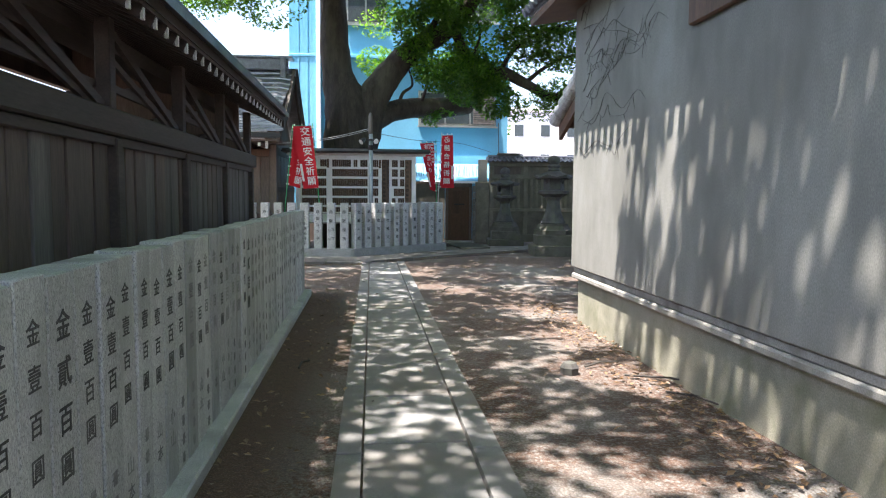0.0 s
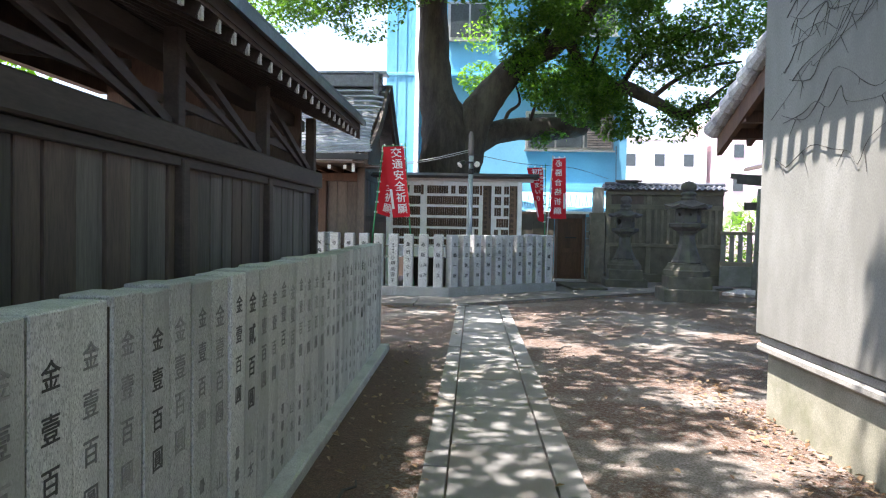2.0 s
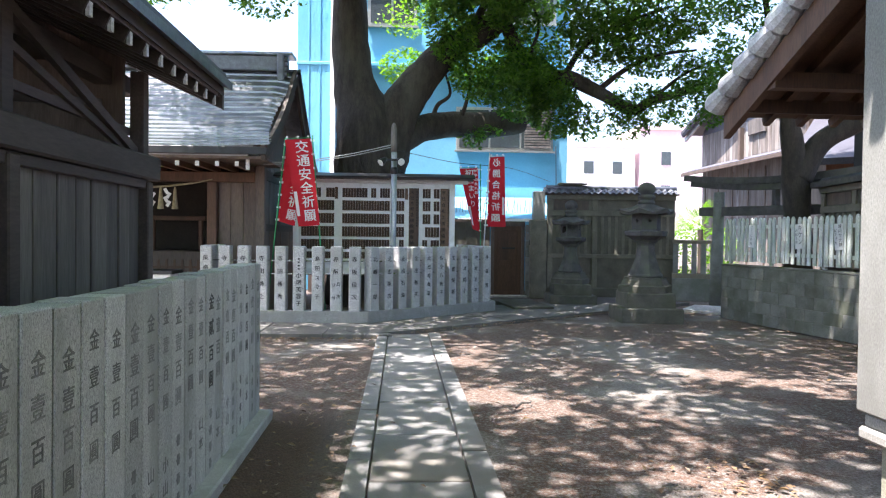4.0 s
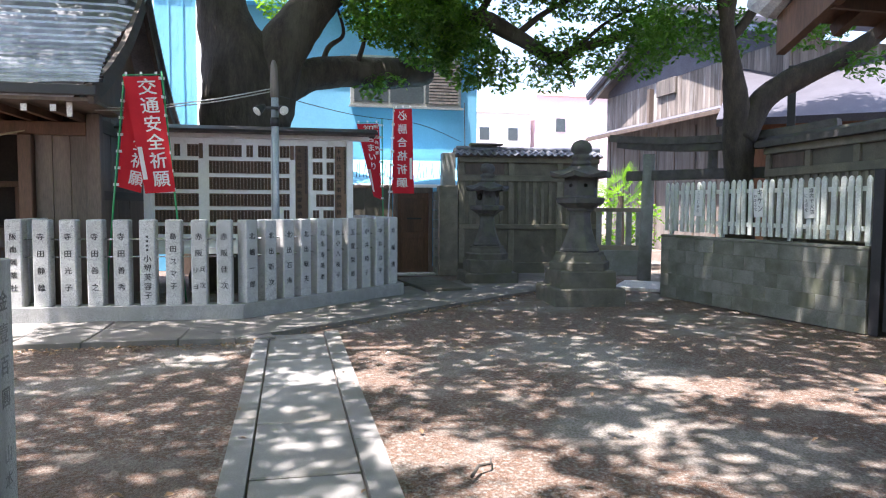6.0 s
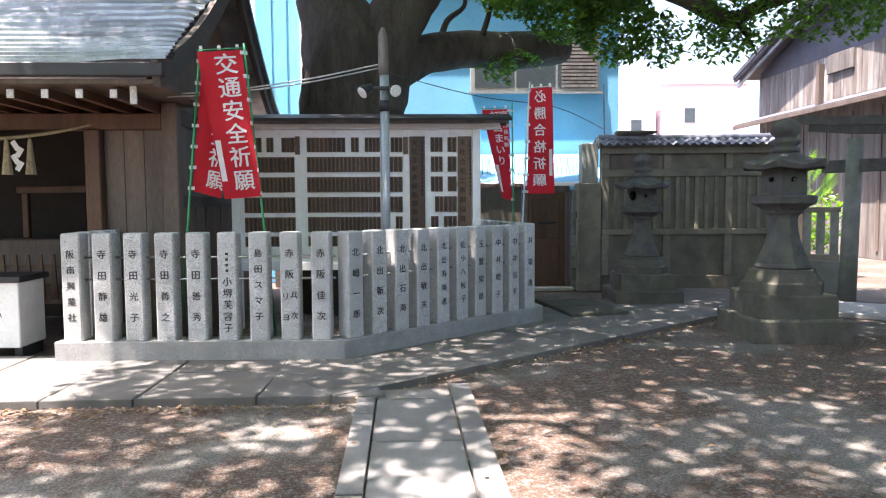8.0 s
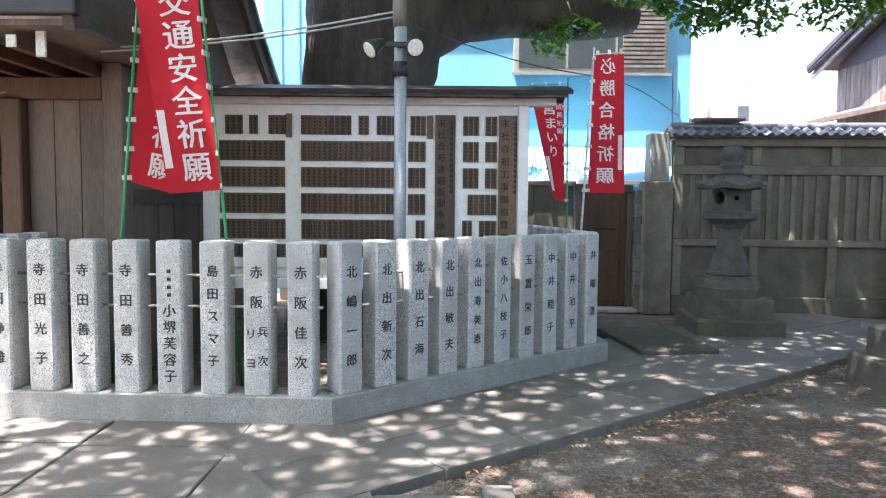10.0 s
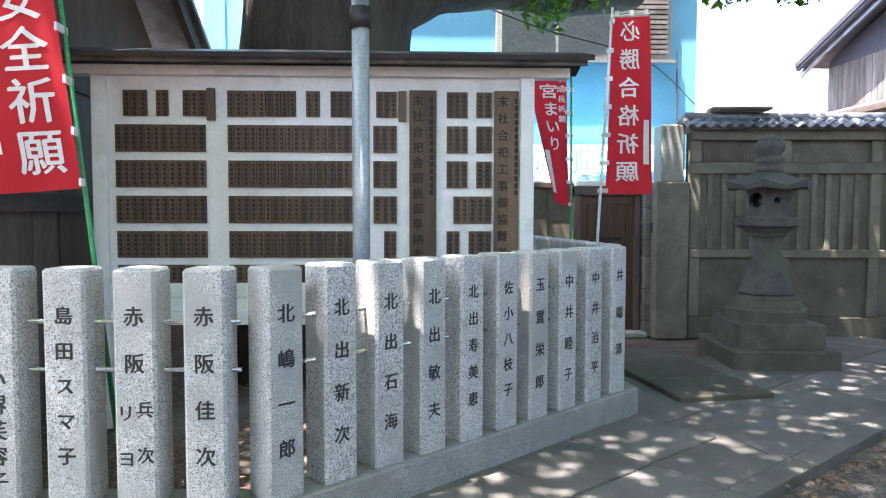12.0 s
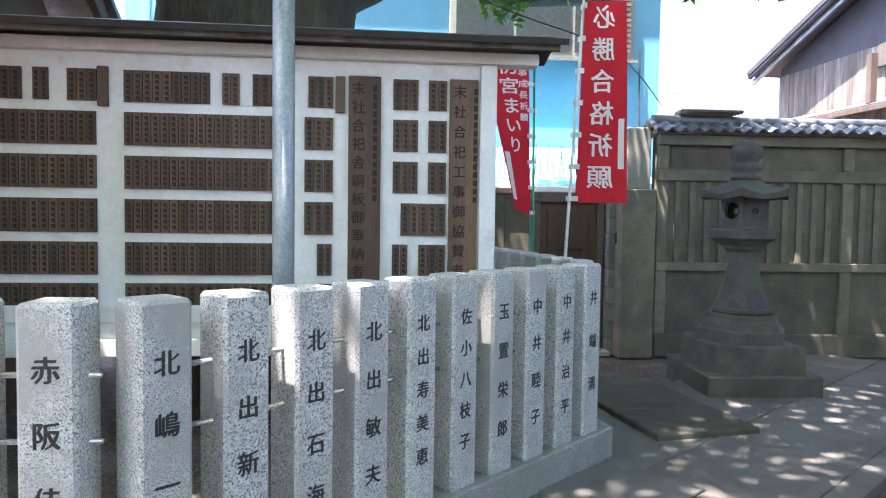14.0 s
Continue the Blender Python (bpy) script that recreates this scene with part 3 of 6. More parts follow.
            part("rod", tube(B(), [(p.x, p.y, z), (q.x, q.y, z)], [0.011, 0.011], 8), M_rod, f, "polished steel rod", smooth=True)


build_new_fence()


# ---- long hall with slatted wall and deep eave ----
def build_hall():
    hall = thing("timber_hall", "dark timber hall with board walls under a deep tiled eave", "building", pose(along(4, -1.68), 4, 0, 0, 0, SLANT))
    y0, y1 = -6.0, 5.9
    part("sill", bbox(-0.16, 0.03, y0, y1, 0.0, 0.16, 0.01), M_wood_beam, hall)
    part("top_beam", bbox(-0.15, 0.05, y0, y1 + 0.1, 1.875, 2.04, 0.012), M_wood_beam, hall)
    part("rail", bbox(-0.10, 0.012, y0, y1, 1.81, 1.872, 0.006), M_wood_beam, hall)
    posts = [5.86 - 1.72 * k for k in range(7)]
    for y in posts:
        part("post", bbox(-0.13, 0.028, y - 0.05, y + 0.05, 0.0, 1.86, 0.008), M_wood_beam, hall)
        part("strut", bbox(-0.10, -0.005, y - 0.05, y + 0.05, 2.03, 2.62, 0.006), M_wood_beam, hall)
    rnd = random.Random(11)
    for a, b in zip(posts[1:], posts[:-1]):
        y = a + 0.05
        while y < b - 0.055:
            e = min(y + rnd.uniform(0.17, 0.25), b - 0.05)
            grey = b > 5 or rnd.random() < 0.35
            dx = rnd.uniform(-0.012, 0.004)
            part("board", bbox(-0.05 + dx, -0.022 + dx, y + 0.007, e - 0.007, 0.16, 1.815, 0.004), M_wood_grey if grey else M_wood_dark, hall)
            y = e
        # crossed struts and rails of the open frieze
        part("brace", beam(B(), (-0.06, a + 0.05, 2.58), (-0.06, b - 0.05, 2.06), 0.035, 0.06), M_wood_beam, hall)
        part("brace", beam(B(), (-0.085, a + 0.05, 2.42), (-0.085, b - 0.1, 2.05), 0.03, 0.045), M_wood_beam, hall)
        part("frieze_rail", beam(B(), (-0.11, a + 0.05, 2.22), (-0.11, b - 0.05, 2.20), 0.03, 0.05), M_wood_beam, hall)
        part("frieze_rail", beam(B(), (-0.30, a + 0.05, 2.14), (-0.30, b - 0.05, 2.40), 0.03, 0.05), M_wood_beam, hall)
    # roof: underside, rafters with white tips, stepped edge, tiled slope
    slope = math.tan(radians(24))
    edge_x, edge_z = 0.36, 2.50
    ry0, ry1 = y0, 6.35
    zz = lambda x: edge_z + (edge_x - x) * slope

    def slab(x0, x1, z_add, th, ya=ry0, yb=ry1):
        bm = B()
        q = [(x0, zz(x0) + z_add), (x1, zz(x1) + z_add), (x1, zz(x1) + z_add + th), (x0, zz(x0) + z_add + th)]
        a = [bm.verts.new((x, ya, z)) for x, z in q]
        b = [bm.verts.new((x, yb, z)) for x, z in q]
        for i in range(4):
            bm.faces.new((a[i], a[(i + 1) % 4], b[(i + 1) % 4], b[i]))
        bm.faces.new(a[::-1])
        bm.faces.new(b)
        return bm

    part("roof_deck", slab(-2.5, edge_x + 0.02, 0.06, 0.03), M_wood_dark, hall)
    y = ry1 - 0.12
    raft, tip = None, None
    while y > ry0:
        if raft is None:
            raft = part("rafter", beam(B(), (edge_x, 0, zz(edge_x) + 0.02), (-1.0, 0, zz(-1.0) + 0.02), 0.06, 0.075), M_wood_beam, hall, m=pose(0, y, 0)).data
            tip = part("rafter_tip", bbox(edge_x - 0.006, edge_x + 0.012, -0.017, 0.017, edge_z - 0.02, edge_z + 0.06), M_white_tip, hall, "white painted tip", m=pose(0, y, 0)).data
        else:
            share("rafter", raft, hall, pose(0, y, 0))
            share("rafter_tip", tip, hall, pose(0, y, 0), "white painted tip")
        y -= 0.235
    part("eave_board", slab(0.30, 0.40, 0.085, 0.07), M_wood_beam, hall)
    part("roof_edge", slab(-0.1, 0.47, 0.155, 0.06), M_copper, hall, "dull metal roof edge")
    part("roof_slope", slab(-2.5, 0.42, 0.215, 0.05), M_tile, hall)
    for k in range(3):
        z = 2.55 + 0.16 * k
        part("purlin", bbox(-0.35 - k * 0.4, -0.23 - k * 0.4, ry0, ry1 - 0.05, z - 0.02, z + 0.10), M_wood_beam, hall)
    part("bargeboard", slab(-2.5, 0.40, -0.02, 0.2, ry1 - 0.03, ry1 + 0.02), M_wood_dark, hall)
    part("back_wall", bbox(-2.4, -2.3, y0, y1, 0, 2.42), M_wood_dark, hall)
    part("back_frieze", bbox(-2.4, -2.3, y0, y1, 2.86, 3.75), M_wood_dark, hall)
    part("end_wall", bbox(-2.3, -0.16, y1 - 0.1, y1, 0, 1.86), M_wood_dark, hall)
    bm = B()
    a = [bm.verts.new(v) for v in ((-2.3, y1 - 0.06, 1.86), (-0.16, y1 - 0.06, 1.86), (-0.16, y1 - 0.06, zz(-0.16) + 0.05), (-2.3, y1 - 0.06, zz(-2.3) + 0.05))]
    b = [bm.verts.new(v.co + Vector((0, 0.05, 0))) for v in a]
    bm.faces.new(a)
    bm.faces.new(b[::-1])
    for i in range(4):
        bm.faces.new((a[i], a[(i + 1) % 4], b[(i + 1) % 4], b[i]))
    part("gable_wall", bm, M_wood_dark, hall)
    part("floor", bbox(-2.3, -0.16, y0, y1 - 0.1, 0.3, 0.4), M_wood_dark, hall)


build_hall()


# ---- plaster storehouse on the other side ----
def build_storehouse():
    s = thing("plaster_storehouse", "tall grey plaster storehouse on a mossy footing", "building", pose(along(4, 2.45), 4, 0, 0, 0, SLANT))
    y0, y1 = -7.0, 4.22
    part("footing", bbox(0.0, 5.0, y0, y1 - 0.05, -0.05, 0.52, 0.01), M_footing, s)
    part("sill_band", bbox(-0.055, 5.0, y0, y1 + 0.05, 0.52, 0.585, 0.015), M_cornice, s)
    part("sill_band", bbox(-0.035, 5.0, y0, y1 + 0.03, 0.585, 0.655, 0.012), M_cornice, s)
    part("wall", bbox(-0.06, 5.0, y0, y1 + 0.06, 0.655, 3.72, 0.012), M_plaster, s)
    part("gable_vent", bbox(-0.11, -0.055, 0.20, 1.20, 2.80, 3.58, 0.01), M_wood_brown, s, "brown framed vent")
    # eave along the wall with round tile ends
    ym, yl = (y0 + y1) / 2 + 0.1, y1 - y0 + 0.9
    part("eave_board", beam(B(), (-0.50, ym, 3.66), (0.3, ym, 3.80), yl, 0.07), M_wood_brown, s)
    part("roof", beam(B(), (-0.52, ym, 3.76), (2.6, ym, 5.6), yl, 0.08), M_tile, s)
    part("roof", beam(B(), (2.6, ym, 5.6), (5.7, ym, 3.76), yl, 0.08), M_tile, s)
    end = None
    y = y1 + 0.5
    while y > y0:
        if end is None:
            end = part("eave_tile", tube(B(), [(-0.60, 0, 3.76), (-0.2, 0, 3.99)], [0.055, 0.055], 10), M_tile, s, m=pose(0, y, 0)).data
        else:
            share("eave_tile", end, s, pose(0, y, 0))
        y -= 0.2
    # low roof over the entrance at the end wall
    p = thing("entrance_roof", "low tiled entrance roof with brown timber underside", "roof", pose(2.80, 10.85, 0.07, 0, 0, SLANT))
    sl = 0.42
    L = 2.75
    zt = lambda y: 2.50 - y * sl

    def sheet(x0, x1, ya, yb, add, th):
        bm = B()
        q = [(ya, zt(ya) + add), (yb, zt(yb) + add), (yb, zt(yb) + add + th), (ya, zt(ya) + add + th)]
        a = [bm.verts.new((x0, y, z)) for y, z in q]
        b = [bm.verts.new((x1, y, z)) for y, z in q]
        for i in range(4):
            bm.faces.new((a[i], a[(i + 1) % 4], b[(i + 1) % 4], b[i]))
        bm.faces.new(a[::-1])
        bm.faces.new(b)
        return bm

    part("roof_deck", sheet(0.1, 4.6, -L, 0.0, 0.0, 0.04), M_wood_brown, p)
    part("bargeboard", sheet(0.0, 0.06, -L, 0.05, -0.16, 0.22), M_wood_brown, p)
    part("roof_bed", sheet(0.02, 4.6, -L, 0.08, 0.062, 0.06), M_tile, p)
    tile = None
    for k in range(11):
        y = 0.02 - k * 0.25
        m = pose(0.02, y, zt(y) + 0.15, -math.degrees(math.atan(sl)), 0, 0)
        if tile is None:
            bm = tube(B(), [(-0.05, -0.14, 0.0), (-0.05, -0.10, 0.012), (-0.05, 0.09, 0.02), (-0.05, 0.125, 0.0)], [0.06, 0.085, 0.115, 0.10], 12)
            box(bm, -0.06, 0.2, -0.13, 0.12, -0.03, 0.05, 0.01)
            tile = part("verge_tile", bm, M_tile_end, p, "pale verge tile", m=m).data
        else:
            share("verge_tile", tile, p, m, "pale verge tile")
    for k in range(14):
        x = 0.35 + 0.3 * k
        part("rafter", beam(B(), (x, 0.0, zt(0) - 0.04), (x, -L, zt(-L) - 0.04), 0.055, 0.07), M_wood_brown, p)
    part("purlin", bbox(0.02, 4.6, -0.75, -0.63, zt(-0.69) - 0.19, zt(-0.69) - 0.07), M_wood_brown, p)
    part("hanging_board", bbox(0.02, 4.6, -0.36, -0.33, zt(-0.35) - 0.17, zt(-0.35) - 0.06), M_wood_brown, p)
    for x in (2.9, 4.4):
        part("post", bbox(x - 0.08, x + 0.08, -0.77, -0.61, 0.0, zt(-0.69) - 0.07, 0.008), M_wood_brown, p)
    rnd = random.Random(4)
    for k in range(16):
        v = thing("dry_vine", "thin dead vine clinging to the plaster wall", "vine", kind="stuff", group="dead vines on the wall")
        y = 8.1 - rnd.uniform(0, 0.4)
        z = 2.15 + 0.095 * k + rnd.uniform(-.1, .1)
        pts = []
        for i in range(9):
            pts.append((along(y, 2.45) - 0.072, y, z))
            y -= rnd.uniform(0.05, 0.36)
            z += rnd.uniform(-0.12, 0.17)
        pp, rr = smooth_path(pts, [rnd.uniform(0.0015, 0.005) * (1 - 0.08 * i) for i in range(9)], 3)
        part("stem", tube(B(), pp, rr, 5), M_vine, v)
        for i in range(2, len(pp) - 2, 6):
            q = pp[i]
            part("shoot", tube(B(), [q, q + Vector((-0.004, rnd.uniform(-.12, .12), -rnd.uniform(.03, .16)))], [0.003, 0.001], 4), M_vine, v)


build_storehouse()


# ---- notice board with donors' plaques ----
def build_board():
    bd = thing("notice_board", "white roofed notice board covered with rows of brown name plaques", "notice board", pose(-2.217, 18.355, 0))
    W = 3.112
    part("back_panel", bbox(0.02, W - 0.02, 0.02, 0.05, 0.78, 2.505), M_white_paint, bd)
    for x in (0.05, 2.03 + 0.0, W - 0.05):
        part("post", bbox(x - 0.05, x + 0.05, -0.02 if x != 2.03 else 0.055, 0.10, 0.0, 2.505, 0.005), M_white_paint, bd)
    part("top_rail", bbox(-0.22, W + 0.25, -0.04, 0.10, 2.507, 2.575, 0.005), M_white_paint, bd)
    for z in (0.945, 0.745):
        part("bottom_rail", bbox(0.1, W - 0.1, -0.012, 0.02, z, z + 0.10, 0.004), M_white_paint, bd)
    # coping
    bm = B()
    for s, y in ((1, -0.26), (-1, 0.32)):
        beam(bm, (W / 2 + 0.02, 0.03, 2.68), (W / 2 + 0.02, y, 2.60), W + 0.7, 0.035)
    part("coping", bm, M_black, bd, "dark sheet-metal coping")
    part("fascia", bbox(-0.3, W + 0.33, -0.22, -0.18, 2.56, 2.60), M_wood_grey, bd)
    rows = [(2.225, 2.405), (1.975, 2.165), (1.725, 1.915), (1.47, 1.665), (1.225, 1.415), (1.045, 1.175)]
    rnd = random.Random(2)
    cache = {}

    def plaque(x, z0, z1, w):
        hgt = round(z1 - z0, 3)
        key = (round(w, 3), hgt)
        m = pose(x + w / 2, 0.008, z0)
        if key not in cache:
            a = part("plaque", bbox(-w / 2 + 0.0015, w / 2 - 0.0015, -0.008, 0.0105, 0, hgt, 0.0015), M_wood_plaque, bd, m=m)
            bm2 = B()
            z = hgt - 0.02
            while z > 0.03:
                box(bm2, -w * 0.2, w * 0.2, -0.0095, -0.0082, z - 0.020, z - 0.002)
                box(bm2, -w * 0.06, w * 0.3, -0.0095, -0.0082, z - 0.026, z - 0.0215)
                z -= 0.032
            t = tagged(part("lettering", bm2, M_plaque_ink, a), kind="stuff")
            cache[key] = (a.data, t.data)
        else:
            a = share("plaque", cache[key][0], bd, m)
            tagged(share("lettering", cache[key][1], a, Matrix()), kind="stuff")

    def group(x0, x1, z0, z1):
        k = max(1, round((x1 - x0) / 0.052))
        w = (x1 - x0) / k
        for i in range(k):
            plaque(x0 + i * w, z0, z1, w)

    ox = 2.217
    for r, (z0, z1) in enumerate(rows):
        if r == 0:
            for a, b in ((-2.004, -1.835), (-1.775, -1.69), (-1.59, -1.425), (-1.28, -0.797), (-0.729, -0.629), (-0.556, -0.367), (-0.234, -0.086)):
                group(a + ox, b + ox, z0, z1)
        else:
            group(-2.064 + ox, -1.433 + ox, z0, z1)
            group(-1.28 + ox, -0.367 + ox, z0, z1)
            if r < 4:
                group(-0.255 + ox, -0.086 + ox, z0, z1)
            else:
                group(-0.18 + ox, -0.09 + ox, z0, z1)
        if r < 3:
            group(0.268 + ox, 0.421 + ox, z0, z1)
            group(0.481 + ox, 0.594 + ox, z0, z1)
        elif r == 3:
            group(0.318 + ox, 0.594 + ox, z0, z1)
        elif r == 4:
            group(0.268 + ox, 0.365 + ox, z0, z1)
            group(0.428 + ox, 0.594 + ox, z0, z1)
    part("plaque", bbox(-1.42 + ox, -1.364 + ox, -0.014, 0.018, 2.195, 2.42, 0.002), M_wood_plaque, bd)
    part("plaque", bbox(-0.074 + ox, -0.018 + ox, -0.006, 0.018, 2.195, 2.41, 0.002), M_wood_plaque, bd)
    for x0, x1, words, side in ((0.003, 0.196, "末社合祀舎銅板御奉納者", "昭和六十年十月吉日"), (0.61, 0.783, "末社合祀工事御協賛者", "平成元年十月吉日")):
        t = part("tall_plaque", bbox(x0 + ox, x1 + ox, -0.010, 0.018, 1.085, 2.415, 0.003), M_wood_plaque, bd, "tall dark plaque with brushed heading")
        spell("heading", words, 0.082, M_plaque_ink, 1.2 / len(words), t, pose(x0 + ox + 0.06, -0.0115, 2.375), 0.0015)
        bm2 = B()
        for i in range(14):
            box(bm2, x0 + ox + 0.145, x0 + ox + 0.170, -0.0115, -0.0102, 2.325 - i * 0.05, 2.36 - i * 0.05)
        tagged(part("small_lettering", bm2, M_plaque_ink, t), kind="stuff")
    # lamp pole in front of the board
    lp = thing("lamp_pole", "grey steel pole with two small black floodlights", "lamp", pose(-0.265, 17.42, 0))
    part("pole", tube(B(), [(0, 0, 0), (0, 0, 3.12)], [0.052, 0.050], 16), M_steel, lp, smooth=True)
    part("pole_top", tube(B(), [(-0.005, 0, 3.0), (-0.006, 0, 3.12), (-0.01, 0, 3.44), (-0.01, 0, 3.52)], [0.056, 0.06, 0.05, 0.02], 12), M_wood_grey, lp, "weathered wooden pole top", smooth=True)
    part("bracket", bbox(-0.16, 0.12, -0.075, -0.05, 2.83, 2.87, 0.005), M_black, lp)
    part("clamp", tube(B(), [(0, 0, 2.60), (0, 0, 2.72)], [0.062, 0.062], 14), M_black, lp, smooth=True)
    for x, yaw, tilt in ((0.10, 25, 20), (-0.19, -50, 35)):
        l1 = part("floodlight", tube(B(), [(0, 0.09, 0), (0, 0.02, 0), (0, -0.06, 0), (0, -0.075, 0)], [0.025, 0.05, 0.075, 0.077], 16), M_black, lp, smooth=True, m=pose(x, -0.10, 2.83, tilt, 0, yaw))
        part("lens", tube(B(), [(0, -0.0755, 0), (0, -0.082, 0)], [0.066, 0.055], 16), M_white_tip, l1, "pale glass lens")
    for k, pts in enumerate((((-0.33, 17.42, 3.08), (-1.1, 17.1, 2.86), (-1.9, 16.9, 2.72), (-2.5, 17.0, 2.70)), ((-0.33, 17.42, 3.12), (-1.1, 17.12, 2.90), (-1.9, 16.92, 2.75), (-2.5, 17.05, 2.74)),
                             ((-0.30, 17.42, 3.05), (0.9, 18.6, 2.95), (2.2, 19.9, 2.98), (3.4, 21.7, 2.85)))):
        c = thing("cable", "thin grey power cable strung from the lamp pole", "cable", group="cables at the lamp pole")
        pp, rr = smooth_path(pts, [0.008 if k < 2 else 0.006] * 4, 6)
        part("wire", tube(B(), pp, rr, 5), M_cable if k < 2 else M_wire, c)


build_board()


# ---- banners ----
def build_banner(pole_base, pole_top, corners, words, pole_mat, label, big=0.19, side_words="", bar=True, tab_side=1, wave=0.03, seed=1, words_at=0.5, mirror=False):
    """A cloth banner between four corners (top left, top right, bottom right, bottom left) tied to a leaning pole."""
    b = thing("banner", label, "banner", group="red banners")
    a, c = Vector(pole_base), Vector(pole_top)
    part("pole", tube(B(), [a, (a + c) / 2, c], [0.013, 0.012, 0.010], 8), pole_mat, b, smooth=True)
    tl, tr, br, bl = (Vector(p) for p in corners)
    nrm = (tr - tl).cross(bl - tl).normalized()
    if nrm.y > 0:
        nrm = -nrm

    def at(u, v, off=0.0):
        p = (tl * (1 - u) + tr * u) * (1 - v) + (bl * (1 - u) + br * u) * v
        return p + nrm * (off + wave * noise.noise(Vector((u * 1.6 + seed, v * 2.3, seed))) + wave * 0.35 * math.sin(v * 7 + u * 4 + seed))

    bm = B()
    nu, nv = 10, 28
    g = [[bm.verts.new(at(i / nu, j / nv)) for i in range(nu + 1)] for j in range(nv + 1)]
    for j in range(nv):
        for i in range(nu):
            bm.faces.new((g[j][i], g[j][i + 1], g[j + 1][i + 1], g[j + 1][i]))
    cloth = part("cloth", bm, M_red_cloth, b, smooth=True)
    H = ((bl - tl).length + (br - tr).length) / 2
    Wd = ((tr - tl).length + (br - bl).length) / 2

    def wrap(words, size, u0, v0, pitch, name):
        me = text_mesh(words, size, M_white_ink, 0.0, True, pitch / size, size * 0.018).copy()
        for v in me.vertices:
            uu = u0 + v.co.x / Wd * (-1 if mirror else 1)
            v.co = at(uu, v0 - v.co.z / H, 0.004)
        share(name, me, cloth, Matrix(), "white printed characters")

    wrap(words, big, words_at, 0.025, 0.95 * H / len(words) if not side_words else 0.62 * H / len(words), "lettering")
    if side_words:
        wrap(side_words, 0.07, 0.84, 0.02, 0.095, "small_lettering")
    if bar:
        bm = B()
        u0, u1, v0, v1 = bar
        gg = [[bm.verts.new(at(u0 + (u1 - u0) * i, v0 + (v1 - v0) * j / 8, 0.004)) for i in range(2)] for j in range(9)]
        for j in range(8):
            bm.faces.new((gg[j][0], gg[j][1], gg[j + 1][1], gg[j + 1][0]))
        part("name_strip", bm, M_white_ink, cloth, "white blank strip")
    for k in range(7):
        v = 0.02 + 0.96 * k / 6
        u = 1.0 if tab_side > 0 else 0.0
        p = at(u, v)
        t = (p.z - a.z) / (c.z - a.z)
        q = a + (c - a) * t
        part("tab", beam(B(), p - (q - p).normalized() * 0.02, q + (q - p).normalized() * 0.025, 0.012, 0.035), M_white_ink, b)
    part("top_rod", tube(B(), [at(0, -0.012), at(1, -0.012)], [0.006, 0.006], 6), pole_mat, b)
    for u in (0.1, 0.5, 0.9):
        part("tab", beam(B(), at(u, -0.022) - (at(1, 0) - at(0, 0)).normalized() * 0.015, at(u, -0.022) + (at(1, 0) - at(0, 0)).normalized() * 0.015, 0.012, 0.045), M_white_ink, b)


build_banner((-1.38, 16.81, 0.0), (-1.61, 16.60, 3.16), [(-2.06, 16.58, 3.07), (-1.63, 16.59, 3.10), (-1.47, 16.60, 1.66), (-1.82, 16.55, 1.63)], "交通安全祈願", M_green_pole,
             "red traffic-safety prayer banner hanging from a green pole", 0.215, bar=(0.03, 0.17, 0.60, 0.88), tab_side=1, seed=1.3, words_at=0.60, wave=0.02)
build_banner((-2.41, 16.83, 0.0), (-2.07, 16.70, 3.12), [(-2.06, 16.74, 3.03), (-1.68, 16.80, 3.05), (-1.93, 16.82, 1.64), (-2.20, 16.76, 1.72)], "交通安全祈願", M_green_pole,
             "red banner half hidden behind another beside the shrine", 0.20, bar=False, tab_side=-1, seed=4.1, words_at=0.72, wave=0.015)
build_banner((1.60, 20.22, 0.0), (1.56, 20.18, 3.1), [(1.09, 20.12, 2.98), (1.50, 20.15, 3.0), (1.56, 20.18, 1.60), (1.40, 20.13, 1.66)], "初宮まいり", M_green_pole,
             "red newborn-visit banner twisted on its pole", 0.15, "無事成長祈願", bar=(0.06, 0.24, 0.62, 0.93), tab_side=1, seed=2.2, words_at=0.50, wave=0.02)
build_banner((1.47, 19.02, 0.0), (1.63, 19.0, 3.2), [(1.63, 18.98, 3.11), (1.93, 18.97, 3.13), (1.97, 18.97, 1.70), (1.59, 18.99, 1.70)], "必勝合格祈願", M_white_pole,
             "red exam-success banner seen from behind on a white pole", 0.175, bar=(0.82, 0.94, 0.58, 0.83), tab_side=-1, seed=3.0, words_at=0.46, wave=0.02, mirror=True)


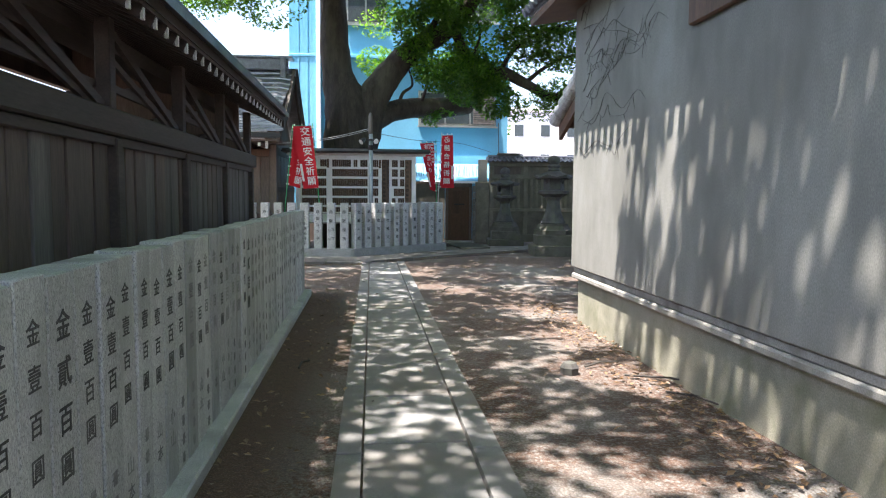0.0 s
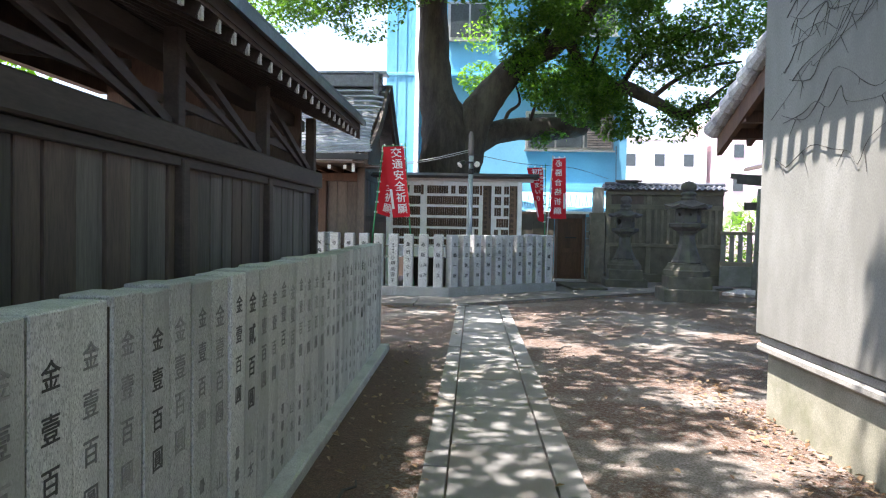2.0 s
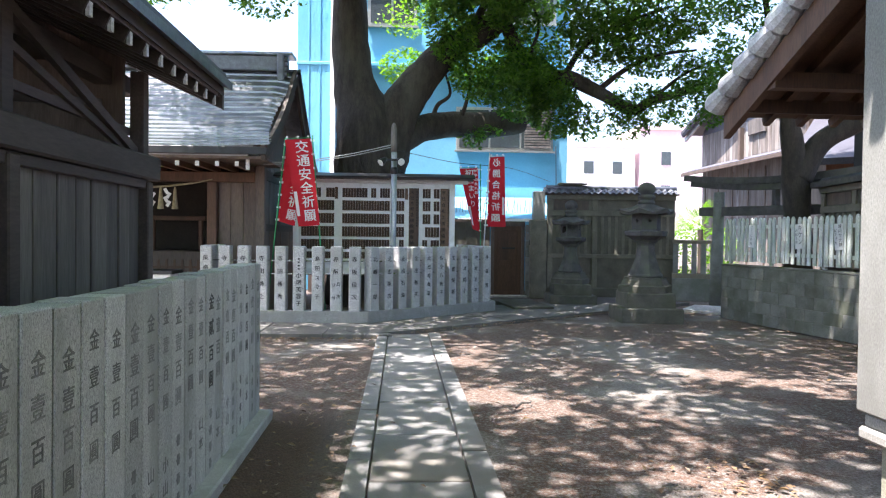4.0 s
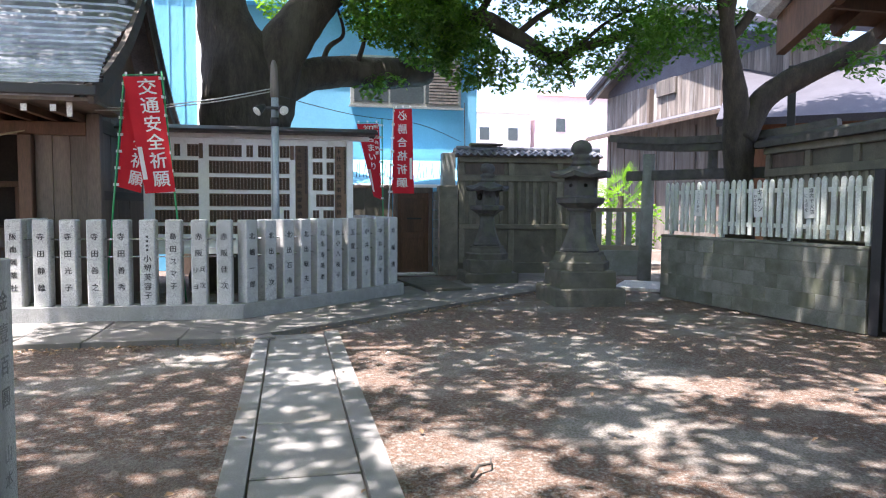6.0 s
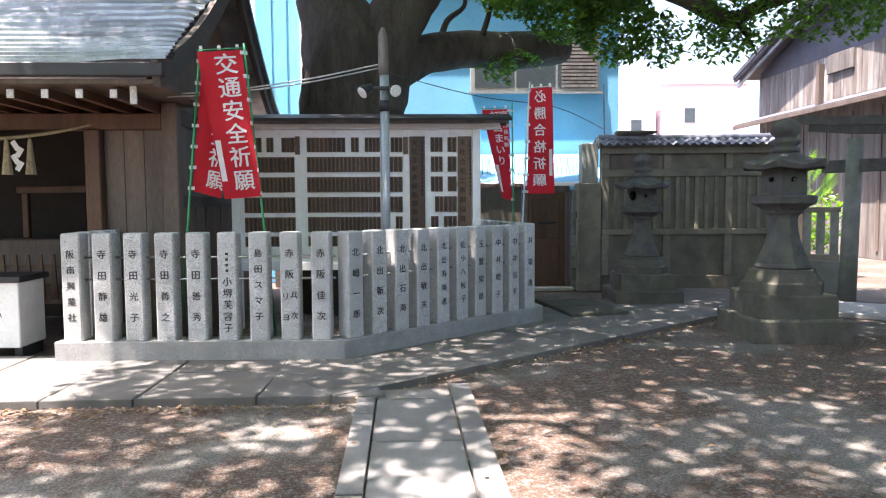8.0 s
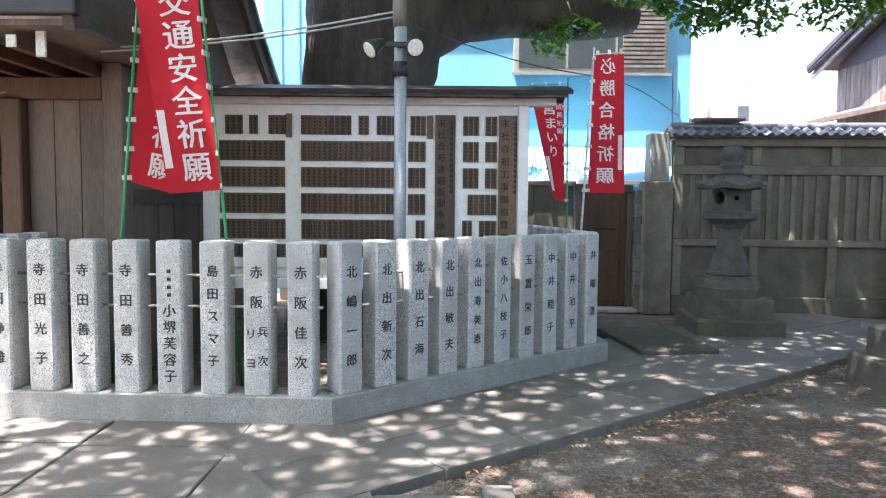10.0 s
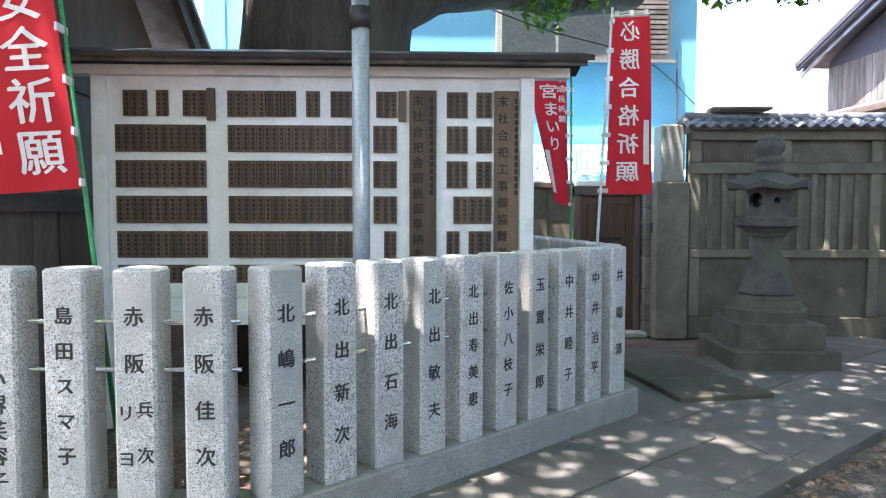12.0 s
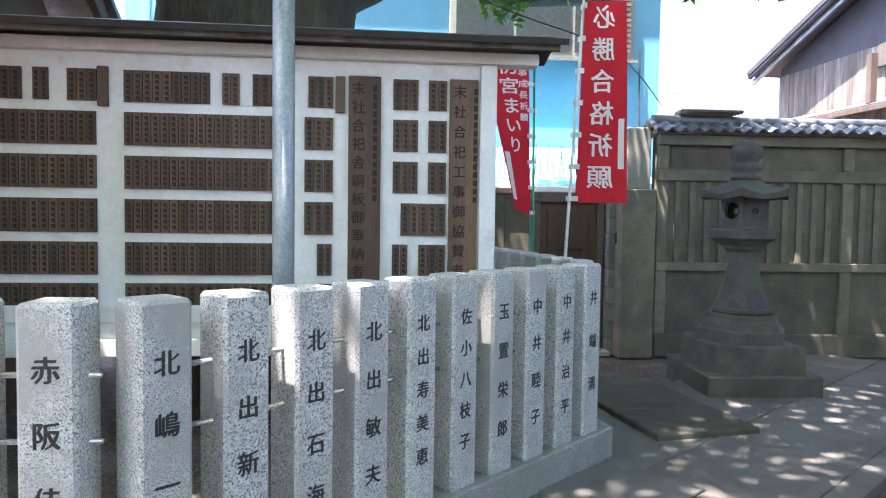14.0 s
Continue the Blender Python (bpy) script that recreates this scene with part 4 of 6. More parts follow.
# ---- small shrine ----
def build_shrine():
    s = thing("small_shrine", "small dark timber shrine with a curved copper roof", "shrine", pose(-2.25, 16.25, 0, 0, 0, 0))
    XL = -5.6

    def prof(v):          # front slope from eave (v = 0) to ridge (v = 1): flared at the foot
        return 3.05 * v, 2.90 + 1.95 * (0.55 * v + 0.45 * v * v)

    # roof skin in courses that step down like sheets of copper
    n = 17
    for k in range(n):
        bm = B()
        y0, z0 = prof(k / n)
        y1, z1 = prof((k + 1) / n)
        nx = 14
        rows = []
        for y, z in ((y0, z0 + 0.0), (y0, z0 + 0.035), (y1 + 0.02, z1 + 0.012), (y1 + 0.02, z1 - 0.03)):
            row = []
            for i in range(nx + 1):
                u = i / nx
                x = XL * (1 - u)
                lift = 0.10 * max(0.0, (u - 0.8) / 0.2) ** 2 * (1 - k / n) - 0.06 * max(0.0, (u - 0.9) / 0.1) ** 2
                xx = x - 0.22 * math.sin(math.pi * k / n) * (1 if i == nx else 0)
                row.append(bm.verts.new((xx, y, z + lift)))
            rows.append(row)
        for a, b in zip(rows, rows[1:]):
            for i in range(nx):
                bm.faces.new((a[i], a[i + 1], b[i + 1], b[i]))
        part("roof_course", bm, M_copper, s)
    # rear slope and thick bargeboards
    back = [(XL / 2, 6.1 - prof(1 - k / 12)[0], prof(1 - k / 12)[1]) for k in range(13)]
    part("rear_roof", sweep(back, -XL, 0.06, (1, 0, 0)), M_copper, s)
    part("bargeboard", sweep([(-0.10, prof(k / 12)[0], prof(k / 12)[1] - 0.10) for k in range(13)], 0.07, 0.24, (1, 0, 0)), M_wood_beam, s)
    part("bargeboard", sweep([(-0.10, 6.1 - prof(k / 12)[0], prof(k / 12)[1] - 0.10) for k in range(13)], 0.07, 0.24, (1, 0, 0)), M_wood_beam, s)
    part("ridge", bbox(XL, -0.35, 2.86, 3.24, 4.80, 5.10, 0.02), M_tile, s)
    part("ridge_cap", bbox(XL, -0.12, 2.80, 3.30, 5.10, 5.16, 0.015), M_copper, s)
    bm = B()
    for k in range(4):
        tube(bm, [(-0.36 - 0.02 * k, 2.82, 4.72 + 0.1 * k), (-0.22, 2.82, 4.72 + 0.1 * k)], [0.05, 0.05], 10)
    box(bm, -0.42, -0.28, 2.72, 3.38, 4.55, 5.12, 0.03)
    part("ridge_end", bm, M_tile, s)
    # eave edge, rafters with white tips
    part("eave_edge", bbox(XL, -0.03, -0.03, 0.06, 2.78, 2.905, 0.01), M_black, s, "black eave board")
    part("eave_soffit", bbox(XL, -0.1, 0.05, 1.7, 2.72, 2.76), M_wood_dark, s)
    tip = raft = None
    for k in range(17):
        x = -0.55 - 0.32 * k
        if tip is None:
            raft = part("rafter", bbox(-0.035, 0.035, 0.15, 1.7, 2.60, 2.69), M_wood_brown, s, m=pose(x, 0, 0)).data
            tip = part("rafter_tip", bbox(-0.032, 0.032, 0.135, 0.155, 2.60, 2.68), M_white_tip, s, "white painted tip", m=pose(x, 0, 0)).data
        else:
            share("rafter", raft, s, pose(x, 0, 0))
            share("rafter_tip", tip, s, pose(x, 0, 0), "white painted tip")
    part("corner_tip", bbox(-0.42, -0.36, 0.2, 0.225, 2.55, 2.76), M_white_tip, s, "white painted tip", m=pose(0, 0, 0))
    part("front_beam", bbox(XL, -0.5, 1.25, 1.42, 2.42, 2.60, 0.01), M_wood_brown, s)
    for x in (-1.26, -3.55):
        part("front_post", bbox(x - 0.085, x + 0.085, 1.22, 1.4, 0.0, 2.42, 0.012), M_wood_brown, s)
    # body
    rnd = random.Random(9)
    for k in range(3):
        x0 = -1.172 + 0.223 * k
        part("wall_board", bbox(x0 + 0.003, x0 + 0.22, 1.32 + rnd.uniform(0, .015), 1.36, 0.0, 2.42, 0.004), M_wood_dark, s)
    part("corner_post", bbox(-0.50, -0.33, 1.24, 1.41, 0.0, 2.72, 0.01), M_wood_dark, s)
    for k in range(11):
        y0 = 1.42 + 0.36 * k
        part("side_board", bbox(-0.46, -0.42 + rnd.uniform(0, 0.012), y0 + 0.003, y0 + 0.357, 0.0, 2.75), M_wood_dark, s)
    part("side_rail", bbox(-0.46, -0.38, 1.42, 5.2, 1.55, 1.68), M_wood_beam, s)
    part("side_rail", bbox(-0.46, -0.38, 1.42, 5.2, 2.5, 2.68), M_wood_beam, s)
    bm = B()
    a = [bm.verts.new((-0.52, y, z)) for y, z in ((0.6, 2.75), (5.5, 2.75), (4.6, 3.25), (3.05, 4.55), (1.5, 3.25))]
    b = [bm.verts.new(v.co + Vector((0.06, 0, 0))) for v in a]
    bm.faces.new(a)
    bm.faces.new(b[::-1])
    for q in range(5):
        bm.faces.new((a[q], a[(q + 1) % 5], b[(q + 1) % 5], b[q]))
    part("gable_wall", bm, M_wood_brown, s)
    # back wall and ceiling have the room's shade in their colour
    part("back_wall", bbox(XL, -0.46, 3.4, 3.5, 0.0, 2.8), M_shade_in, s)
    part("room_floor", bbox(XL, -0.5, 1.45, 3.4, 0.45, 0.55), M_wood_dark, s)
    part("room_ceiling", bbox(XL, -0.5, 1.43, 3.4, 2.62, 2.70), M_shade_in, s)
    # unseen end wall, added to keep daylight out of the room
    part("end_wall", bbox(XL, XL + 0.1, 1.45, 3.4, 0.55, 2.62), M_shade_in, s)
    part("altar", bbox(-3.6, -1.7, 2.5, 3.1, 0.55, 1.15, 0.02), M_wood_dark, s)
    for x in (-2.9, -1.95):
        part("altar_post", bbox(x - 0.04, x + 0.04, 2.86, 2.94, 1.15, 1.75, 0.008), M_wood_brown, s)
    part("altar_lintel", bbox(-3.0, -1.85, 2.85, 2.95, 1.75, 1.84, 0.008), M_wood_brown, s)
    part("lattice_rail", bbox(-3.46, -1.35, 1.46, 1.5, 0.86, 0.90), M_wood_brown, s)
    lat = None
    for k in range(15):
        x = -3.4 + 0.142 * k
        if lat is None:
            bm = bbox(-0.04, 0.04, 1.43, 1.455, 0.5, 1.02)
            for v in bm.verts:
                if v.co.z > 0.9:
                    v.co.x *= 0.4
            lat = part("lattice_slat", bm, M_wood_brown, s, m=pose(x, 0, 0)).data
        else:
            share("lattice_slat", lat, s, pose(x, 0, 0))
    # straw rope with tassels and folded paper
    r = thing("sacred_rope", "twisted straw rope with tassels and white folded paper", "rope", pose(-2.37, 17.40, 0))
    pp, rr = smooth_path([(-3.5, 0, 2.42), (-2.8, -0.02, 2.32), (-2.1, -0.02, 2.31), (-1.5, 0, 2.38), (-1.1, 0, 2.46)], [0.012, 0.022, 0.022, 0.018, 0.008], 6)
    part("rope", tube(B(), pp, rr, 8, 0.3), M_rope, r, smooth=True)
    for k, x in enumerate((-3.0, -2.68, -2.3, -2.0, -1.75)):
        bm = B()
        stack(bm, [(1.92, 0.055), (2.1, 0.035), (2.27, 0.022), (2.31, 0.012)], 8, 0, (x, -0.03))
        part("straw_tassel", bm, M_rope, r)
    for x in (-2.84, -2.5, -2.15, -1.88):
        bm = B()
        for k in range(4):
            ox = 0.022 * (1 if k % 2 else -1)
            mz = pose(x + ox, -0.04 - 0.004 * k, 2.235 - 0.075 * k, 0, 32 if k % 2 else -32, 0)
            box(bm, -0.028, 0.028, -0.001, 0.001, -0.055, 0.055, 0, mz)
        part("paper_streamer", bm, M_paper, r)
    b = thing("bell_rope", "thick red and white bell rope hanging before the shrine", "rope", pose(-4.92, 17.30, 0))
    part("cord", tube(B(), [(0, 0, 1.55), (0, 0, 2.42)], [0.03, 0.02], 10), M_paper, b)
    for k in range(3):
        x = -0.035 + 0.035 * k
        part("strand", tube(B(), [(x * 1.5, -0.01, 1.27), (x * 0.9, -0.02, 1.6), (x * 0.3, -0.025, 2.2)], [0.026, 0.022, 0.012], 8), M_red_cloth if k != 1 else M_paper, b)
    o = thing("offering_box", "white painted offering box on a small stand", "box", pose(-4.42, 17.05, 0))
    part("box", bbox(-0.5, 0.42, -0.25, 0.25, 0.12, 0.80, 0.01), M_white_paint, o)
    part("lid", bbox(-0.54, 0.46, -0.29, 0.29, 0.80, 0.86, 0.008), M_black, o)
    for x in (-0.45, 0.37):
        part("foot", bbox(x - 0.04, x + 0.04, -0.2, 0.2, 0.0, 0.12), M_black, o)
    share("lettering", text_mesh("さい", 0.11, M_ink, 0.001), o, pose(0.2, -0.252, 0.62))
    share("lettering", text_mesh("せん", 0.11, M_ink, 0.001), o, pose(-0.1, -0.252, 0.62))


build_shrine()


# ---- blue building behind ----
def build_blue():
    b = thing("blue_building", "blue painted building partly hung with pale blue sheets", "building")
    part("wall", bbox(-2.10, 4.33, 24.0, 34.0, 0.0, 14.0), M_blue, b)
    part("wall", bbox(-3.05, -2.10, 23.75, 34.0, 0.0, 14.0), M_blue_sheet, b, "pale blue sheeting")
    # sunlit side of the pilaster, its brightness put in as white
    part("corner_strip", bbox(-2.16, -2.02, 23.66, 23.76, 0.0, 14.0, 0.02), M_far_white, b, "pilaster side coloured white for the sun on it")
    for z in (6.05, 9.2):
        part("band", bbox(-3.07, 4.35, 23.70 if z > 9 else 23.72, 24.02, z, z + 0.09, 0.01), M_blue_sheet, b)
    for x in (-2.75, -2.45):
        part("sheet_seam", bbox(x - 0.015, x + 0.015, 23.73, 23.76, 0, 14), M_blue_sheet, b)

    def window(x0, x1, z0, z1, louvre=None):
        w = part("window", bbox(x0 - 0.06, x1 + 0.06, 23.93, 24.01, z0 - 0.06, z1 + 0.06, 0.01), M_alu, b, "aluminium sash window")
        k = 3 if x1 - x0 > 1.5 else 2
        for i in range(k):
            a = x0 + (x1 - x0) * i / k
            c = x0 + (x1 - x0) * (i + 1) / k
            part("pane", bbox(a + 0.03, c - 0.03, 23.915, 23.928, z0 + 0.02, z1 - 0.02), M_glass, w)
        part("sill", bbox(x0 - 0.1, x1 + 0.1, 23.86, 23.93, z0 - 0.11, z0 - 0.065), M_alu, w)
        if louvre:
            for i in range(14):
                z = z0 + 0.05 + (z1 - z0 - 0.1) * i / 13
                part("slat", bbox(louvre[0], louvre[1], 23.87, 23.905, z - 0.025, z + 0.025, m=None), M_wood_grey, w)

    window(1.30, 3.86, 3.92, 4.98, (3.12, 3.84))
    window(-1.15, 0.08, 7.25, 8.3)
    window(2.0, 3.9, 7.4, 8.5)
    part("roof", bbox(-3.2, 4.5, 23.6, 34.2, 14.0, 14.3), M_far_white, b)
    part("drainpipe", tube(B(), [(4.0, 23.93, 2.0), (4.02, 23.93, 3.0), (4.0, 23.93, 4.0)], [0.012, 0.012, 0.012], 6), M_wire, b)
    # lean-to over the back door with a row of spikes
    l = thing("lean_to", "low blue lean-to roof with a row of black spikes", "roof")
    part("roof", beam(B(), (2.35, 22.15, 1.93), (2.35, 23.9, 2.55), 2.6, 0.05), M_blue, l)
    part("gutter", bbox(1.2, 3.5, 22.06, 22.14, 1.88, 1.95, 0.01), M_far_white, l)
    sp = None
    for k in range(34):
        x = 1.05 + 0.075 * k
        if sp is None:
            sp = part("spike", tube(B(), [(0, 0, 0), (0.0, 0, 0.30), (0, -0.02, 0.42)], [0.007, 0.006, 0.001], 5), M_black, l, m=pose(x, 22.6, 2.08, 0, random.uniform(-9, 9))).data
        else:
            share("spike", sp, l, pose(x, 22.6, 2.08, random.uniform(-6, 6), random.uniform(-10, 10)))
    part("spike_rail", bbox(1.0, 3.6, 22.585, 22.61, 2.07, 2.09), M_black, l)


build_blue()


# ---- back door between fence and wall ----
def build_back_door():
    d = thing("door_1", "brown panelled wooden back door in a dark frame", "door", pose(2.1, 22.05, 0), kind="structure")
    part("frame", bbox(-0.08, 0.0, -0.06, 0.08, 0.0, 1.84, 0.008), M_wood_dark, d)
    part("frame", bbox(0.68, 0.76, -0.06, 0.08, 0.0, 1.84, 0.008), M_wood_dark, d)
    part("lintel", bbox(-0.08, 0.76, -0.07, 0.08, 1.76, 1.88, 0.008), M_wood_dark, d)
    part("leaf", bbox(0.0, 0.68, -0.01, 0.03, 0.06, 1.76, 0.004), M_wood_brown, d)
    for z0, z1 in ((0.14, 0.8), (0.92, 1.66)):
        part("panel", bbox(0.09, 0.59, -0.024, -0.008, z0, z1, 0.01), M_wood_brown, d)
    h = part("handle", bbox(0.2, 0.52, -0.045, -0.024, 1.20, 1.235, 0.005), M_black, d, "black bar handle")
    part("doorstep", bbox(-0.1, 0.8, -0.25, 0.0, 0.0, 0.06, 0.008), M_granite_new, d)
    w = thing("side_wall", "dark board wall beside the back door", "wall", kind="structure")
    for k in range(6):
        part("board", bbox(0.2 + 0.3 * k, 0.497 + 0.3 * k, 22.08 + 0.008 * (k % 2), 22.14, 0, 1.86, 0.003), M_concrete, w)
    part("board_cap", bbox(0.15, 2.02, 22.02, 22.2, 1.86, 1.92), M_wood_dark, w)
    p = thing("brick_pier", "narrow grey block pier with a small meter box", "pier", pose(2.97, 21.95, 0))
    for k in range(9):
        part("block", bbox(-0.09, 0.09, -0.08, 0.12, 0.2 * k + 0.004, 0.2 * k + 0.196, 0.006), M_block, p)
    part("meter_box", bbox(-0.03, 0.06, -0.13, -0.08, 1.3, 1.42, 0.006), M_black, p)
    # dim wall and sheds that close the gap behind the board
    c = thing("wall_back", "dark timber wall behind the notice board", "wall", kind="structure")
    part("panel", bbox(-2.6, 0.2, 22.9, 23.0, 0.0, 1.9), M_wood_dark, c)


build_back_door()


# ---- plastered wall with tile coping ----
def build_tiled_wall(name, label, m, L, h, left_pier, tiled=True):
    w = thing(name, label, "wall", m, kind="structure")
    part("footing", bbox(0.0, L, -0.05, 0.16, 0.0, 0.28, 0.02), M_concrete, w)
    part("panel", bbox(0.0, L, 0.0, 0.14, 0.28, h, 0.004), M_concrete, w)
    for z, hh, p in ((1.00, 0.10, 0.06), (2.02, 0.13, 0.06), (h - 0.10, 0.12, 0.09)):
        part("rail", bbox(0.0, L, -p, -0.003, z, z + hh, 0.008), M_concrete_beam, w)
    k = 0
    x = 0.0
    while x < L:
        part("stud", bbox(x, x + 0.13, -0.05, -0.002, 0.28, 1.0, 0.008), M_concrete_beam, w)
        part("stud", bbox(x, x + 0.13, -0.05, -0.002, 1.10, 2.02, 0.008), M_concrete_beam, w)
        part("stud", bbox(x, x + 0.13, -0.05, -0.002, 2.15, h - 0.1, 0.008), M_concrete_beam, w)
        for j in range(5):
            xx = x + 0.22 + 0.17 * j
            if xx < min(x + 1.03, L - 0.05):
                part("batten", bbox(xx, xx + 0.07, -0.022, -0.002, 1.10, 2.02, 0.004), M_concrete_beam, w)
        x += 1.08
        k += 1
    part("vent_panel", bbox(0.16, min(L, 1.0), -0.012, -0.003, 2.17, h - 0.12), M_wood_dark, w)
    if not tiled:
        part("coping", sweep([(-0.15, 0.07, h + 0.06), (L / 2, 0.07, h + 0.065), (L + 0.1, 0.07, h + 0.06)], 0.62, 0.10, (0, 1, 0)), M_lantern, w, "dark mossy coping slab")
        part("ridge", tube(B(), [(-0.1, 0.07, h + 0.12), (L + 0.08, 0.07, h + 0.12)], [0.10, 0.10], 10), M_lantern, w, smooth=True)
        return w
    # coping of pan tiles
    cop = part("coping_bed", bbox(-0.06, L + 0.06, -0.16, 0.30, h + 0.015, h + 0.07, 0.01), M_concrete_beam, w)
    tile = None
    n = int((L + 0.2) / 0.145)
    for side in (-1, 1):
        for r in range(2):
            for i in range(n):
                x = -0.02 + 0.145 * i
                y = 0.07 + side * (0.20 - 0.13 * r)
                z = h + 0.085 + 0.055 * r
                mm = pose(x, y, z, 0, 0, 0 if side < 0 else 180) @ pose(0, 0, 0, 20, 0, 0)
                if tile is None:
                    bm = B()
                    ring = []
                    for yy, lift in ((-0.12, 0.0), (0.10, 0.0)):
                        top = [bm.verts.new((-0.075 + 0.15 * q / 6, yy, 0.022 * math.sin(2 * math.pi * q / 6) + 0.012)) for q in range(7)]
                        low = [bm.verts.new((-0.075 + 0.15 * q / 6, yy, 0.022 * math.sin(2 * math.pi * q / 6) - 0.010)) for q in range(7)]
                        ring.append((top, low))
                    for q in range(6):
                        bm.faces.new((ring[0][0][q], ring[0][0][q + 1], ring[1][0][q + 1], ring[1][0][q]))
                        bm.faces.new((ring[0][1][q], ring[0][1][q + 1], ring[1][1][q + 1], ring[1][1][q]))
                        for e in (0, 1):
                            bm.faces.new((ring[e][0][q], ring[e][0][q + 1], ring[e][1][q + 1], ring[e][1][q]))
                    tile = part("tile", bm, M_tile, w, m=mm, smooth=False).data
                else:
                    share("tile", tile, w, mm @ pose(0, 0, random.uniform(0, .006), random.uniform(-2, 2), random.uniform(-2, 2)))
    part("ridge_tile", tube(B(), [(-0.04, 0.07, h + 0.19), (L * 0.5, 0.07, h + 0.185), (L + 0.04, 0.07, h + 0.19)], [0.065, 0.06, 0.065], 10), M_tile, w, smooth=True)
    if left_pier:
        part("pier", bbox(-0.42, -0.02, -0.10, 0.35, 0.0, 1.92, 0.015), M_concrete_beam, w)
        part("pier", bbox(-0.34, -0.06, 0.0, 0.35, 1.92, 2.62, 0.015), M_plaster, w)
        part("lumber", bbox(0.35, 0.95, -0.1, 0.2, h + 0.26, h + 0.30, 0.01), M_wood_grey, w)
        part("ridge_stone", bbox(0.25, 0.85, -0.05, 0.19, h + 0.24, h + 0.31, 0.02), M_concrete, w)
    return w


build_tiled_wall("wall_tiled", "brownish plastered wall with rails and grey tile coping", pose(3.37, 21.75, 0, 0, 0, -3.5), 3.1, 2.52, True)
build_tiled_wall("wall_side", "old plastered wall with a dark mossy coping beside the torii", pose(7.98, 17.95, 0, 0, 0, -95), 6.3, 2.50, False, False)


# ---- stone lanterns ----
def build_lantern(x, y, turn, k, girth, label, wide, open_face):
    L = thing("stone_lantern", label, "lantern", pose(x, y, 0, 0, 0, turn), group="stone lanterns")
    b = wide
    part("base_step", stack(B(), [(-0.02, 0.53 * b), (0.22, 0.53 * b), (0.24, 0.515 * b)]), M_lantern_base, L)
    part("base_block", stack(B(), [(0.24, 0.425 * b), (0.47, 0.42 * b), (0.49, 0.405 * b)]), M_lantern_base, L)
    part("pedestal", stack(B(), [(0.49, 0.37), (0.60, 0.37), (0.62, 0.34), (0.66, 0.325), (0.71, 0.30), (0.75, 0.295)], 6, 0), M_lantern_base, L)
    lev = [(0.75, 0.25), (0.77, 0.265), (0.80, 0.255)]
    for i in range(9):
        v = i / 8
        lev.append((0.81 + 0.49 * v, 0.245 - 0.115 * math.sin(v * math.pi * 0.5)))
    lev += [(1.34, 0.14), (1.37, 0.175), (1.40, 0.18)]
    part("shaft", stack(B(), lev, 8, 0), M_lantern, L)
    part("platform", stack(B(), [(1.40, 0.19), (1.44, 0.23), (1.475, 0.29), (1.545, 0.30), (1.56, 0.285), (1.565, 0.20)], 6, 0), M_lantern, L)
    # closed six-sided light chamber: stone panels with a small round window, one face open
    c = part("light_chamber", stack(B(), [(1.565, 0.20), (1.59, 0.20)], 6, 0), M_lantern, L)
    for i in range(6):
        a = radians(60 * i + 30)
        mm = Matrix.Translation((0.178 * math.cos(a), 0.178 * math.sin(a), 0)) @ Matrix.Rotation(a, 4, 'Z')
        hy, z0, z1, zc, hr = 0.115, 1.59, 1.87, 1.735, (0.032 if i != open_face else 0.085)
        bm = B()
        skins = []
        for x in (-0.022, 0.022):
            rim = [bm.verts.new(mm @ Vector((x, hy * cy, z0 if cz < 0 else (z1 if cz > 0 else zc)))) for cy, cz in ((1, 0), (1, 1), (0, 1), (-1, 1), (-1, 0), (-1, -1), (0, -1), (1, -1))]
            hole = [bm.verts.new(mm @ Vector((x, hr * math.cos(radians(45 * q)), zc + hr * math.sin(radians(45 * q))))) for q in range(8)]
            skins.append((rim, hole))
        for q in range(8):
            r2 = (q + 1) % 8
            for rim, hole in skins:
                bm.faces.new((rim[q], rim[r2], hole[r2], hole[q]))
            for e in (0, 1):
                bm.faces.new((skins[0][e][q], skins[0][e][r2], skins[1][e][r2], skins[1][e][q]))
        part("chamber_panel", bm, M_lantern, c)
    # roof with lifted corners
    bm = B()
    rings = []
    for z, r, lift in ((1.86, 0.19, 0.0), (1.84, 0.40, 0.03), (1.885, 0.415, 0.06), (1.935, 0.30, 0.02), (1.99, 0.20, 0.0), (2.03, 0.13, 0.0)):
        ring = []
        for i in range(24):
            a = 2 * math.pi * i / 24
            corner = abs(math.cos(3 * a)) ** 3
            rr = r * (0.90 + 0.16 * corner)
            ring.append(bm.verts.new((rr * math.cos(a), rr * math.sin(a), z + lift * corner)))
        rings.append(ring)
    for a, b2 in zip(rings, rings[1:]):
        for i in range(24):
            bm.faces.new((a[i], a[(i + 1) % 24], b2[(i + 1) % 24], b2[i]))
    bm.faces.new(rings[0][::-1])
    bm.faces.new(rings[-1])
    part("cap", bm, M_lantern, L)
    fin = [(2.03, 0.12), (2.05, 0.135), (2.08, 0.13), (2.10, 0.10), (2.13, 0.135), (2.17, 0.14), (2.195, 0.095), (2.21, 0.10), (2.25, 0.135), (2.31, 0.14), (2.37, 0.11), (2.40, 0.06), (2.415, 0.015)]
    part("finial", stack(B(), fin, 12, 0), M_lantern, L, smooth=True)
    L.scale = (girth, girth, k)


build_lantern(4.39, 17.55, -4, 1.05, 1.15, "mossy grey stone lantern on a stepped square base", 0.90, 2)
